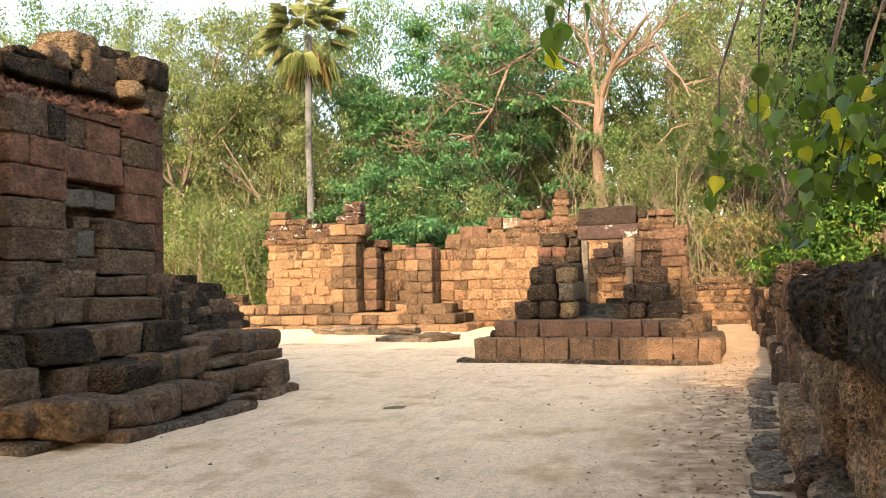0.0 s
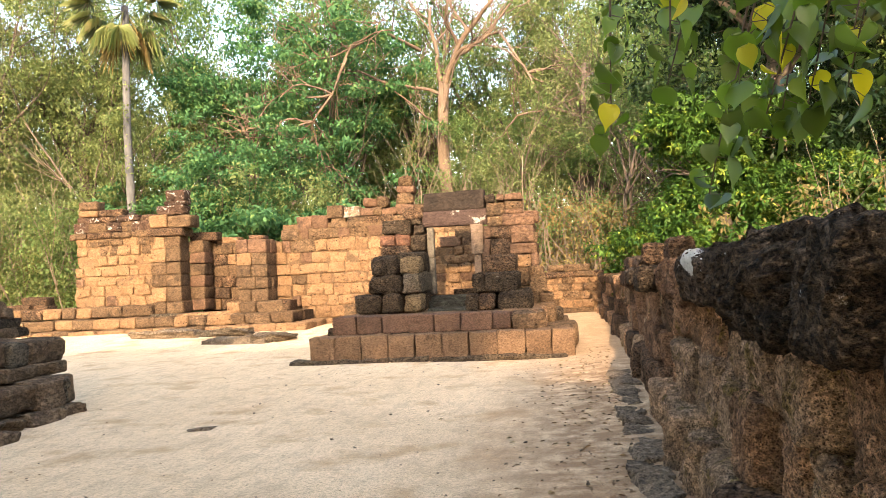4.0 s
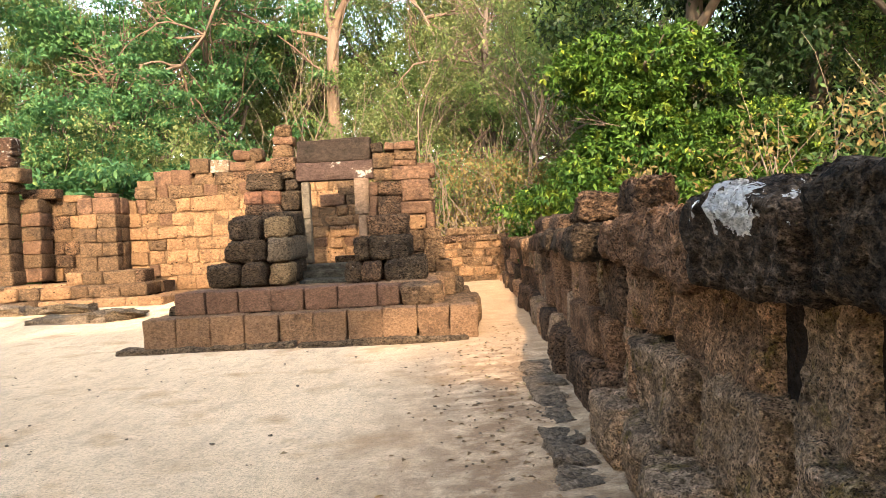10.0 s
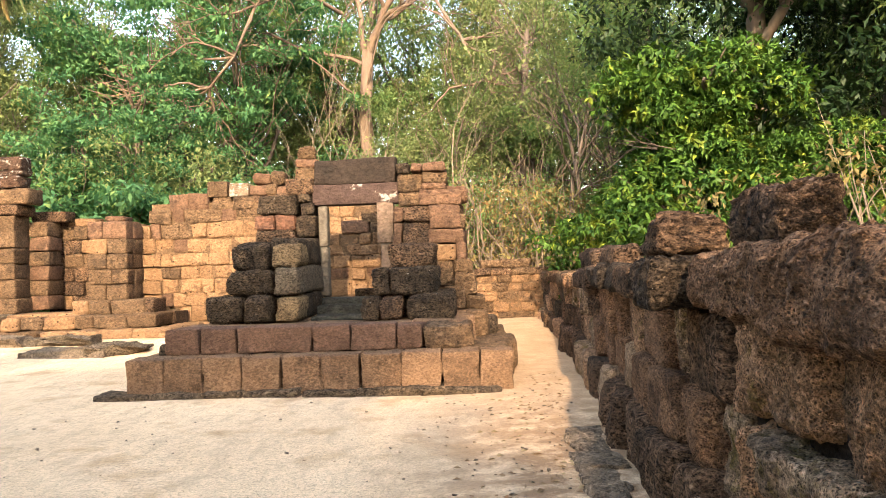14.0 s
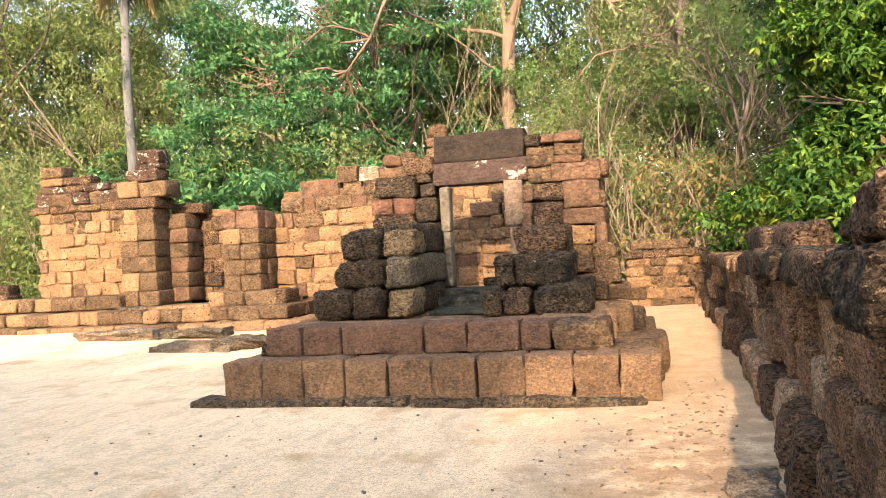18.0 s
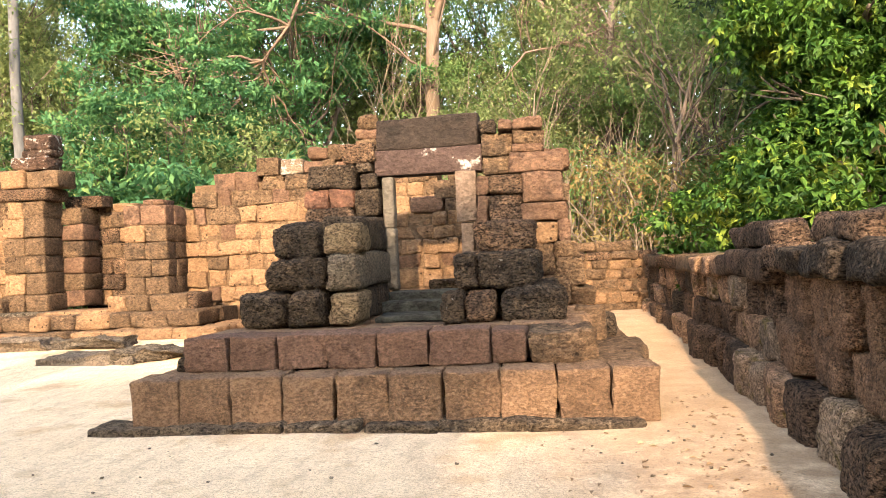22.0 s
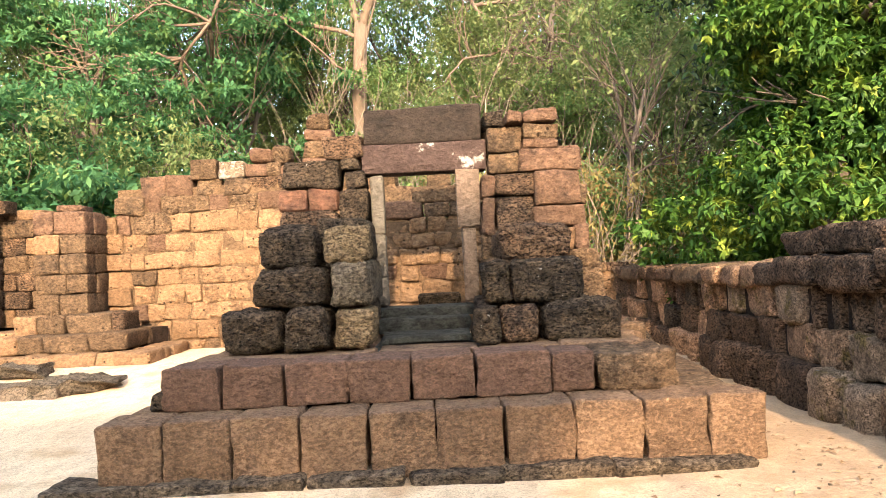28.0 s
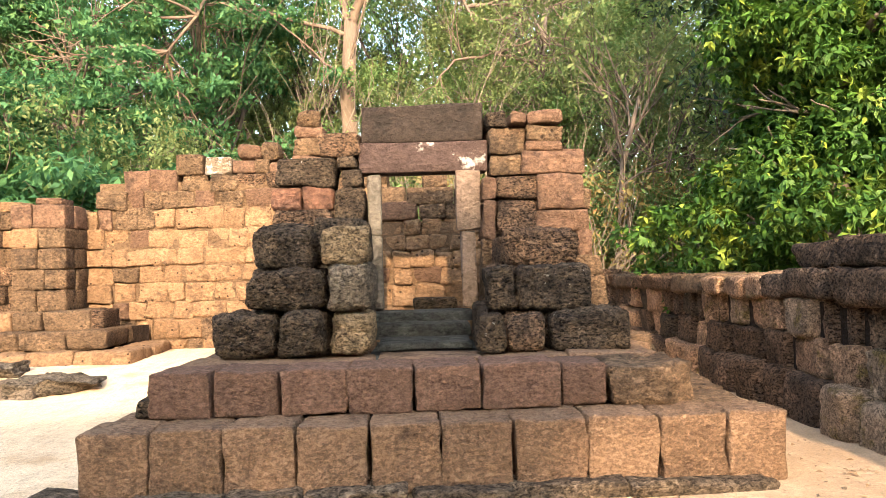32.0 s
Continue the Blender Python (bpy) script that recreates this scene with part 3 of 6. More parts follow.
stone(platform, 3.40, 3.80, 2.6, 3.2, 0.43, 0.72, BLACK, 0.06, 0.02, 5)
pf = empty("rubble_fill", (1.5, 2.4, 0.2), "earth fill inside the stepped laterite platform", "earth")
bmf = bmesh.new()
bmesh.ops.create_cube(bmf, size=1)
for v in bmf.verts:
    v.co = Vector((v.co.x * 4.3, v.co.y * 3.6, v.co.z * 0.4))
fill = part("fill", bmf, CORE_SHADE, pf)
tb = bmesh.new()
bmesh.ops.create_cube(tb, size=1)
for v in tb.verts:
    v.co = Vector((v.co.x * 1.1 - 0.05, v.co.y * 2.0, v.co.z * 0.55 + 0.25))
part("tread", tb, SLATE, pf)

# ---- the gateway ----
gate = empty("stone_gateway", (1.5, 3.6, 0.8), "ruined laterite gateway with a sandstone door frame still standing", "gateway")
# flanking stacks, west
stone(gate, -0.40, 0.15, 1.22, 1.95, 0.79, 1.18, BLACK, 0.075, 0.030, 0.035, gap=0.026, warp=0.06)
stone(gate, 0.16, 0.59, 1.23, 1.95, 0.79, 1.165, BLACK, 0.075, 0.030, 0.035, gap=0.026, warp=0.06)
stone(gate, 0.61, 0.99, 1.28, 1.95, 0.79, 1.16, TAN, 0.075, 0.028, 0.035, gap=0.026, warp=0.06)
stone(gate, -0.14, 0.55, 1.43, 2.1, 1.18, 1.56, BLACK, 0.085, 0.032, 0.035, gap=0.026, warp=0.06)
stone(gate, 0.57, 0.96, 1.40, 2.1, 1.165, 1.555, ASH, 0.080, 0.030, 0.035, gap=0.026, warp=0.06)
stone(gate, -0.11, 0.47, 1.68, 2.3, 1.565, 1.93, BLACK, 0.085, 0.03, 0.035, gap=0.026, warp=0.06)
stone(gate, 0.49, 0.95, 1.58, 2.3, 1.585, 1.92, TAN, 0.085, 0.03, 0.035, gap=0.026, warp=0.06)
for x0, x1, z0, z1, m in ((-0.3, 0.3, 0.79, 1.2, BLACK), (0.3, 0.9, 0.79, 1.2, BLACK), (-0.2, 0.35, 1.2, 1.6, BLACK), (0.35, 0.93, 1.2, 1.62, ASH), (-0.15, 0.4, 1.6, 2.0, BLACK), (0.4, 0.88, 1.62, 2.05, BLACK)):
    stone(gate, x0, x1, 2.0, 2.75, z0, z1 - 0.02, m, 0.06, 0.02, 5)
    stone(gate, x0, x1, 2.75, 3.45, z0, z1, m, 0.06, 0.02, 5)
# flanking stacks, east
stone(gate, 1.86, 2.11, 1.20, 1.8, 0.79, 1.125, BLACK, 0.070, 0.028, 0.035, gap=0.026, warp=0.06)
stone(gate, 2.125, 2.46, 1.20, 1.8, 0.79, 1.12, COPING, 0.065, 0.024, 0.035, gap=0.026, warp=0.06)
stone(gate, 2.475, 3.22, 1.20, 1.9, 0.77, 1.125, BLACK, 0.080, 0.030, 0.035, gap=0.026, warp=0.06)
stone(gate, 1.98, 2.25, 1.50, 2.1, 1.13, 1.52, BLACK, 0.080, 0.03, 0.035, gap=0.026, warp=0.06)
stone(gate, 2.265, 2.95, 1.46, 2.2, 1.125, 1.515, BLACK, 0.075, 0.026, 0.035, gap=0.026, warp=0.06)
stone(gate, 2.20, 2.89, 1.86, 2.6, 1.51, 1.89, COPING, 0.080, 0.03, 0.035, gap=0.026, warp=0.06)
for x0, x1, z0, z1, m in ((1.95, 2.5, 0.79, 1.15, BLACK), (2.5, 3.15, 0.79, 1.15, BLACK), (2.1, 2.9, 1.15, 1.55, COPING), (2.2, 2.85, 1.55, 1.86, COPING)):
    stone(gate, x0, x1, 1.9 if z0 < 1.5 else 2.5, 2.7, z0, z1 - 0.02, m, 0.06, 0.02, 5)
    stone(gate, x0, x1, 2.7, 3.36, z0, z1, m, 0.06, 0.02, 5)
# wall west of the door
for x0, x1, z0, z1, m in ((-0.23, 0.45, 0.8, 1.25, BLACK), (0.45, 0.80, 0.8, 1.2, BLACK), (-0.25, 0.1, 1.25, 1.65, BLACK), (0.1, 0.80, 1.2, 1.65, BLACK),
                          (-0.22, 0.36, 1.65, 2.03, BLACK), (0.36, 0.81, 1.65, 2.07, BLACK), (-0.24, 0.43, 2.03, 2.23, COPING), (0.45, 0.80, 2.08, 2.47, BLACK),
                          (0.10, 0.44, 2.23, 2.49, SHRINERED), (-0.24, 0.09, 2.23, 2.49, SHRINERED), (-0.22, 0.50, 2.49, 2.83, BLACK), (0.55, 0.78, 2.47, 2.69, BLACK),
                          (0.51, 0.73, 2.69, 2.84, BLACK), (0.28, 0.76, 2.84, 3.11, COPING)):
    stone(gate, x0, x1, 3.50 + BR.uniform(-0.02, 0.02), 4.1, z0, z1, m, 0.035, 0.017, 7, warp=0.07)
# wall east of the door
for x0, x1, z0, z1, m in ((2.10, 2.36, 0.8, 1.2, BROWN), (2.10, 2.38, 1.2, 1.56, BROWN), (2.12, 2.33, 1.54, 1.84, BROWN), (2.12, 2.28, 1.84, 2.29, REDDISH), (2.29, 2.74, 1.93, 2.29, COPING),
                          (2.14, 2.30, 2.29, 2.55, REDDISH), (2.31, 2.73, 2.29, 2.57, COPING), (2.22, 2.58, 2.57, 2.79, BROWN), (2.23, 2.64, 2.80, 3.12, BROWN),
                          (2.18, 2.43, 3.10, 3.28, BLACK), (2.33, 2.72, 1.55, 1.93, BROWN)):
    stone(gate, x0, x1, 3.40 + BR.uniform(-0.02, 0.02), 4.0, z0, z1, m, 0.035, 0.017, 7, warp=0.07)
for x0, x1, z0, z1, m in ((2.44, 2.66, 3.12, 3.27, REDDISH), (2.66, 3.02, 3.11, 3.26, REDDISH), (2.62, 3.03, 2.93, 3.12, BROWN), (2.62, 3.04, 2.82, 2.93, REDDISH),
                          (2.60, 3.28, 2.56, 2.83, REDDISH), (2.74, 3.24, 2.16, 2.56, REDDISH), (3.24, 3.34, 2.15, 2.40, BROWN), (2.72, 3.31, 1.90, 2.16, REDDISH),
                          (2.78, 3.18, 1.62, 1.89, OCHRE), (3.18, 3.36, 1.62, 1.90, REDDISH), (2.75, 3.12, 1.2, 1.62, BROWN), (3.12, 3.45, 1.42, 1.62, BROWN), (2.75, 3.3, 0.8, 1.2, BROWN), (3.12, 3.5, 1.0, 1.42, BROWN), (3.30, 3.62, 0.8, 1.02, BROWN)):
    stone(gate, x0, x1, 3.33 + BR.uniform(-0.02, 0.02), 4.15 + BR.uniform(0, 0.2), z0, z1, m, 0.032, 0.017, 7, warp=0.08)
stone(gate, 2.95, 3.40, 3.75, 4.4, 2.62, 2.90, REDDISH, 0.05, 0.02, 5)
stone(gate, 3.05, 3.32, 3.8, 4.4, 2.1, 2.62, BROWN, 0.05, 0.02, 5)
stone(gate, 3.05, 3.30, 3.8, 4.4, 1.6, 2.1, BROWN, 0.05, 0.02, 5)
# door frame: jambs, two lintels, threshold
stone(gate, 0.815, 0.985, 3.58, 3.86, 1.92, 2.63, GREYSTONE, 0.045, 0.008, 6, name="jamb")
stone(gate, 0.835, 0.985, 3.58, 3.86, 1.06, 1.92, GREYSTONE, 0.03, 0.006, 6, name="jamb")
stone(gate, 1.835, 2.125, 3.56, 3.82, 1.96, 2.645, SANDSTONE, 0.012, 0.005, 6, tip=0.6, name="jamb", warp=0.02)
stone(gate, 1.885, 2.065, 3.58, 3.82, 1.06, 1.96, SANDSTONE, 0.012, 0.005, 6, name="jamb", warp=0.05)
stone(gate, 0.74, 2.21, 3.58, 3.95, 2.635, 2.985, LINTELPINK, 0.015, 0.006, 6, name="lintel", warp=0.02)
top_lintel = stone(gate, 0.765, 2.185, 3.60, 4.02, 2.985, 3.42, LINTEL, 0.03, 0.014, 9, name="lintel", warp=0.02)
for v in top_lintel.data.vertices:
    if v.co.z > 0:
        v.co.z += 0.035 * v.co.x
stone(gate, 0.90, 1.93, 2.90, 3.6, 0.79, 0.95, SLATE, 0.02, 0.008, 6, name="threshold")
stone(gate, 0.86, 2.0, 3.35, 4.0, 0.93, 1.05, SLATE, 0.02, 0.006, 6, name="threshold")
stone(gate, 0.98, 1.88, 2.0, 2.9, 0.76, 0.83, SLATE, 0.02, 0.01, 6, name="threshold")
stone(gate, 1.30, 1.86, 4.3, 4.7, 1.02, 1.17, BLACK, 0.03, 0.01, 5)

# inner wall of the gate chamber
inner = core("wall_1", [(0.15, 5.84), (3.25, 5.84), (3.25, 6.3), (0.15, 6.3)], 0.6, 2.2, "ochre laterite wall seen through the door", "wall", material=JOINT)
ZI = [0.75, 1.02, 1.31, 1.56, 1.80, 2.02, 2.24]
for i in range(6):
    course(inner, (0.1, 5.8), (3.3, 5.8), ZI[i], ZI[i + 1], 0.55, [(OCHRE, 8), (REDDISH, 2)], (0.24, 0.48), 6, 0.035, 0.018, 0.02, 0.012, 0.0, 0.10)
course(inner, (0.85, 5.8), (1.40, 5.8), 2.24, 2.50, 0.5, [(REDDISH, 1)], (0.4, 0.5), 5)
course(inner, (1.42, 5.8), (3.2, 5.8), 2.24, 2.46, 0.5, [(BROWN, 2), (OCHRE, 1)], (0.3, 0.5), 5)
course(inner, (1.26, 5.8), (1.92, 5.8), 2.46, 2.70, 0.5, [(BROWN, 1)], (0.6, 0.66), 5)
course(inner, (1.48, 5.82), (1.84, 5.82), 2.70, 2.93, 0.4, [(BROWN, 1)], (0.3, 0.4), 5)
course(inner, (1.95, 5.8), (2.9, 5.8), 2.46, 2.72, 0.5, [(BROWN, 1)], (0.3, 0.5), 5)

# ---- long wall behind, west of the gateway ----
back = core("wall_2", [(-4.5, 9.545), (0.85, 9.545), (0.85, 10.0), (-4.5, 10.0)], 0.1, 3.3, "sunlit ochre laterite wall with a stepped broken top", "wall", material=JOINT)
SUNNY = [(OCHRE, 9), (BROWN, 0.5), (REDDISH, 0.6)]
ZB = [0.12, 0.36, 0.76, 1.07, 1.42, 1.74, 2.06, 2.42, 2.81]
for i in range(8):
    course(back, (-4.85, 9.5), (1.25, 9.5), ZB[i], ZB[i + 1], 0.55, SUNNY if i > 1 else [(OCHRE, 3), (BROWN, 2)], (0.27, 0.62), 6, 0.032, 0.019, 0.025, 0.012, 0.012, 0.10)
course(back, (-4.55, 9.5), (1.2, 9.5), 2.81, 3.13, 0.55, [(OCHRE, 4), (BROWN, 3), (REDDISH, 2)], (0.3, 0.6), 6, 0.032, 0.018, 0.025, 0.012, 0.015, 0.10)
course(back, (-4.05, 9.5), (-3.06, 9.5), 3.13, 3.54, 0.55, [(REDDISH, 1)], (0.45, 0.52), 5, 0.025, 0.01)
course(back, (-3.05, 9.5), (0.9, 9.5), 3.12, 3.43, 0.55, [(BROWN, 3), (OCHRE, 1), (COPING, 3)], (0.3, 0.6), 6, 0.04, 0.022, 0.03, 0.014, 0.03, 0.14)
course(back, (-3.08, 9.5), (-2.58, 9.5), 3.43, 3.83, 0.5, [(BROWN, 1)], (0.5, 0.52), 5)
WHITE_BLOCK = laterite("lime_washed", (0.17, 0.12, 0.08), (0.27, 0.20, 0.14), 0.16, 0.5, vary=0.05, pit_scale=30, lichen=1.3, lichen_scale=5.0)
stone(back, -2.55, -2.04, 9.5, 10.0, 3.43, 3.76, WHITE_BLOCK, 0.04, 0.02, 6)
course(back, (-2.03, 9.5), (-1.35, 9.5), 3.43, 3.70, 0.5, [(REDDISH, 1), (BROWN, 1)], (0.4, 0.7), 5)
for x0, x1, z0, z1 in ((-1.95, -1.5, 3.70, 3.98), (-1.48, -1.15, 3.66, 4.02), (-1.35, -0.9, 3.43, 3.66), (-0.95, -0.35, 3.43, 3.75), (-0.90, -0.38, 3.75, 4.08), (-0.86, -0.30, 4.08, 4.30), (-0.82, -0.36, 4.30, 4.58)):
    stone(back, x0, x1, 9.52, 9.95, z0, z1, BROWN if BR.random() < 0.6 else REDDISH, 0.07, 0.045, 6)
course(back, (-0.35, 9.5), (0.9, 9.5), 3.43, 3.72, 0.5, [(BROWN, 1)], (0.4, 0.6), 5)

# ---- far wall closing the path between the gateway and the enclosure ----
closing = core("wall_3", [(3.55, 10.345), (5.4, 10.345), (5.4, 10.8), (3.55, 10.8)], 0.1, 1.4, "low sunlit laterite wall closing the path", "wall", material=JOINT)
ZC = [0.12, 0.33, 0.58, 0.84, 1.06, 1.26]
for i in range(5):
    course(closing, (3.5, 10.3), (5.45, 10.3), ZC[i], ZC[i + 1], 0.5, [(OCHRE, 5), (BROWN, 2)], (0.3, 0.55), 6, 0.035, 0.02, 0.03, 0.012, 0.01, 0.10)
course(closing, (3.45, 10.25), (5.5, 10.25), 1.26, 1.44, 0.55, [(BROWN, 2), (COPING, 2)], (0.35, 0.7), 5, 0.04, 0.018)
course(closing, (3.6, 10.3), (4.9, 10.3), 1.44, 1.66, 0.5, [(REDDISH, 1), (BROWN, 1)], (0.4, 0.7), 5, 0.05, 0.02)

# ---- western gate and wall ----
LICHENED = laterite("laterite_lichened", (0.075, 0.045, 0.032), (0.14, 0.085, 0.058), 0.50, 0.6, vary=0.2, lichen=0.9, lichen_scale=6.0)
west = core("wall_4", [(-10.95, 9.045), (-7.6, 9.045), (-7.6, 9.5), (-10.95, 9.5)], 0.3, 3.3, "sunlit laterite wall with stained coping on a stepped plinth", "wall", material=JOINT)
ZW = [1.02, 1.34, 1.66, 1.96, 2.28, 2.60, 2.90, 3.15]
for i in range(7):
    course(west, (-11.15 + 0.02 * i, 9.0), (-8.0, 9.0), ZW[i], ZW[i + 1], 0.6, SUNNY if i < 5 else [(OCHRE, 3), (BROWN, 3), (REDDISH, 1)], (0.27, 0.6), 6, 0.032, 0.019, 0.025, 0.012, 0.012, 0.10)
course(west, (-11.25, 8.93), (-8.0, 8.93), 3.15, 3.34, 0.7, [(BROWN, 3), (COPING, 2), (OCHRE, 1)], (0.35, 0.6), 5, 0.04, 0.02)
course(west, (-11.15, 8.98), (-8.0, 8.98), 3.34, 3.66, 0.6, [(BROWN, 2), (REDDISH, 2), (COPING, 1), (LICHENED, 2)], (0.3, 0.6), 6, 0.035, 0.018)
course(west, (-11.0, 8.98), (-8.2, 9.0), 3.66, 3.84, 0.6, [(COPING, 3), (BROWN, 1), (LICHENED, 2)], (0.3, 0.8), 6, 0.05, 0.03)
stone(west, -10.95, -10.3, 8.98, 9.5, 3.84, 4.06, OCHRE, 0.05, 0.02, 6)
stone(west, -10.92, -10.3, 8.98, 9.5, 4.06, 4.34, BROWN, 0.05, 0.02, 6)
stone(west, -10.3, -9.5, 9.0, 9.5, 3.84, 4.06, COPING, 0.06, 0.03, 6)
# pier with its stone finial
pier = empty("stone_pier", (-7.75, 8.9, 0.7), "tall laterite pier with stacked cap stones and pale lichen", "pier")
PZ = [0.74, 1.10, 1.55, 1.92, 2.30, 2.72, 3.08]
for i in range(6):
    j = 0.05 if i == 0 else 0.0
    xa = -8.36 + (0.13 if i == 5 else 0) - j
    stone(pier, xa, -7.88, 8.5 - j, 9.2, PZ[i], PZ[i + 1], OCHRE if i in (1, 4, 5) else BROWN, 0.035, 0.014, 6)
    stone(pier, -7.88, -7.40 + j, 8.5 - j, 9.2, PZ[i], PZ[i + 1], BROWN, 0.035, 0.014, 6)
stone(pier, -8.42, -7.28, 8.42, 9.3, 3.08, 3.34, COPING, 0.06, 0.02, 6)
stone(pier, -8.35, -7.78, 8.45, 9.2, 3.34, 3.74, OCHRE, 0.05, 0.02, 6)
stone(pier, -7.78, -7.05, 8.5, 9.2, 3.34, 3.72, BROWN, 0.05, 0.02, 6)
stone(pier, -8.15, -7.25, 8.5, 9.1, 3.74, 4.02, LICHENED, 0.10, 0.03, 6, name="cap")
stone(pier, -7.90, -7.22, 8.55, 9.05, 4.02, 4.16, LICHENED, 0.06, 0.03, 6, name="cap")
stone(pier, -7.84, -7.24, 8.55, 9.1, 4.16, 4.50, LICHENED, 0.06, 0.02, 6, name="cap")
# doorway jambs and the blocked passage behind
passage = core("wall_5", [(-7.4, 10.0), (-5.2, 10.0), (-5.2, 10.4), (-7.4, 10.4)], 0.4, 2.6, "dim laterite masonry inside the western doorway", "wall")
for i in range(6):
    course(passage, (-7.45, 9.85), (-4.85, 9.85), 0.75 + 0.35 * i, 1.10 + 0.35 * i, 0.5, [(BROWN, 3), (COPING, 2), (OCHRE, 1)], (0.3, 0.55), 5, 0.035, 0.015, 0.03)
course(passage, (-7.2, 9.85), (-6.1, 9.85), 2.85, 3.05, 0.5, [(OCHRE, 1), (COPING, 2)], (0.35, 0.6), 5)
course(passage, (-7.5, 9.4), (-6.6, 9.4), 2.95, 3.22, 0.5, [(COPING, 1)], (0.6, 0.9), 5)
for i in range(6):
    stone(passage, -7.42, -6.92, 9.12, 9.8, 0.78 + 0.36 * i, 1.14 + 0.36 * i, BROWN if i % 2 else REDDISH, 0.04, 0.015, 5)
    stone(passage, -5.98, -5.55, 9.25, 9.8, 0.78 + 0.34 * i, 1.12 + 0.34 * i, BROWN if i % 2 else COPING, 0.04, 0.015, 5)
# front pillar
pillar = empty("stone_pillar", (-5.2, 8.9, 0.6), "square laterite pillar with a reddish top course", "pillar")
PP = [0.98, 1.36, 1.72, 2.08, 2.44, 2.86]
for i in range(5):
    top = i == 4
    cut = BR.uniform(-5.32, -5.1)
    for x0, x1 in ((-5.70, cut), (cut, -4.74)):
        stone(pillar, x0, x1, 8.6, 9.0, PP[i], PP[i + 1], REDDISH if top else (BROWN if BR.random() < 0.5 else OCHRE), 0.03, 0.013, 6)
    stone(pillar, -5.70, -4.72, 9.0, 9.5, PP[i], PP[i + 1], REDDISH if top else BROWN, 0.03, 0.013, 5)
stone(pillar, -5.35, -4.9, 8.8, 9.4, 2.86, 2.98, REDDISH, 0.05, 0.015, 5)
for x0, x1, m in ((-5.85, -5.45, OCHRE), (-5.45, -4.95, BROWN), (-4.95, -4.15, BROWN), (-4.15, -3.95, COPING)):
    stone(pillar, x0, x1, 8.12, 9.0, 0.66, 1.0, m, 0.05, 0.02, 6)
# plinth ledges
ledge = core("wall_6", [(-13.6, 8.0), (-4.1, 8.0), (-3.6, 9.4), (-13.6, 9.4)], 0.0, 0.66, "stepped laterite plinth of the western gate", "plinth")
course(ledge, (-13.8, 8.25), (-8.25, 8.25), 0.70, 1.03, 0.9, [(BROWN, 3), (COPING, 1), (OCHRE, 1)], (0.35, 0.75), 5, 0.045, 0.02, 0.03)
course(ledge, (-8.25, 8.05), (-5.85, 8.05), 0.64, 0.74, 1.2, [(OCHRE, 1), (ASH, 1)], (0.8, 1.2), 5, 0.03, 0.015)
course(ledge, (-14.0, 7.72), (-3.75, 7.72), 0.37, 0.68, 0.9, [(BROWN, 3), (OCHRE, 2)], (0.4, 0.95), 5, 0.05, 0.02, 0.03)
course(ledge, (-14.2, 7.32), (-3.2, 7.32), 0.02, 0.37, 0.8, [(OCHRE, 3), (BROWN, 1)], (0.5, 0.9), 5, 0.06, 0.025, 0.04)
course(ledge, (-3.75, 7.72), (-3.75, 9.4), 0.37, 0.68, 0.6, [(BROWN, 1)], (0.4, 0.7), 5, 0.05, 0.02)
course(ledge, (-3.2, 7.32), (-3.2, 9.4), 0.02, 0.36, 0.6, [(OCHRE, 2), (BROWN, 1)], (0.4, 0.7), 5, 0.05, 0.02)
for x0, x1, y0, z1 in ((-14.2, -13.5, 8.6, 1.25), (-13.4, -12.6, 8.8, 1.2), (-12.5, -12.0, 8.9, 1.12), (-13.0, -12.1, 9.0, 1.42)):
    stone(ledge, x0, x1, y0, y0 + 0.5, 1.0, z1, COPING, 0.08, 0.03, 5)
# flat slabs lying on the sand
for i, (x, y, sx, sy, rz) in enumerate(((-6.9, 6.5, 1.7, 0.75, 8), (-5.3, 6.7, 1.5, 0.8, -6), (-4.4, 5.2, 1.55, 0.75, 4), (-3.5, 5.35, 0.8, 0.7, 20))):
    zg = ground_height(x, y)
    p, fc = stone_verts(sx, sy, 0.20, 0.07, 0.06, 11, BR, 0.35)
    ob = new("stone_slab", mesh_of("stone_slab", p, fc, ASH if i % 2 else KERB))
    ob.matrix_world = pose(x, y, zg + 0.035, 0, 0, rz)
    tagged(ob, "flat dark laterite slab half sunk in sand", "slab", "slabs on the sand")
for i, (x, y, s) in enumerate(((-0.4, -6.2, 0.17),)):
    p, fc = stone_verts(s * 1.7, s * 0.7, 0.06, 0.03, 0.015, 5, BR, 0.25)
    ob = new("stone_slab", mesh_of("stone_slab", p, fc, KERB))
    ob.matrix_world = pose(x, y, ground_height(x, y) - 0.028, 0, 0, 12 - 9 * i)
    tagged(ob, "thin laterite chip bedded flat in the sand", "slab", "slabs on the sand")

# ---- enclosure wall on the east ----
def face_x(y):
    return 4.95 + 0.062 * y if y < 2.5 else 5.105 + 0.012 * (y - 2.5)


def enclosure(name, y0, y1, label, top=1.22):
    """The earth core of a stretch of the enclosure wall between y0 and y1."""
    a, b = face_x(y0), face_x(y1)
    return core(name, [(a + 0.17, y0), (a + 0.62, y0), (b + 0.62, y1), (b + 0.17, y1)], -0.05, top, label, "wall")


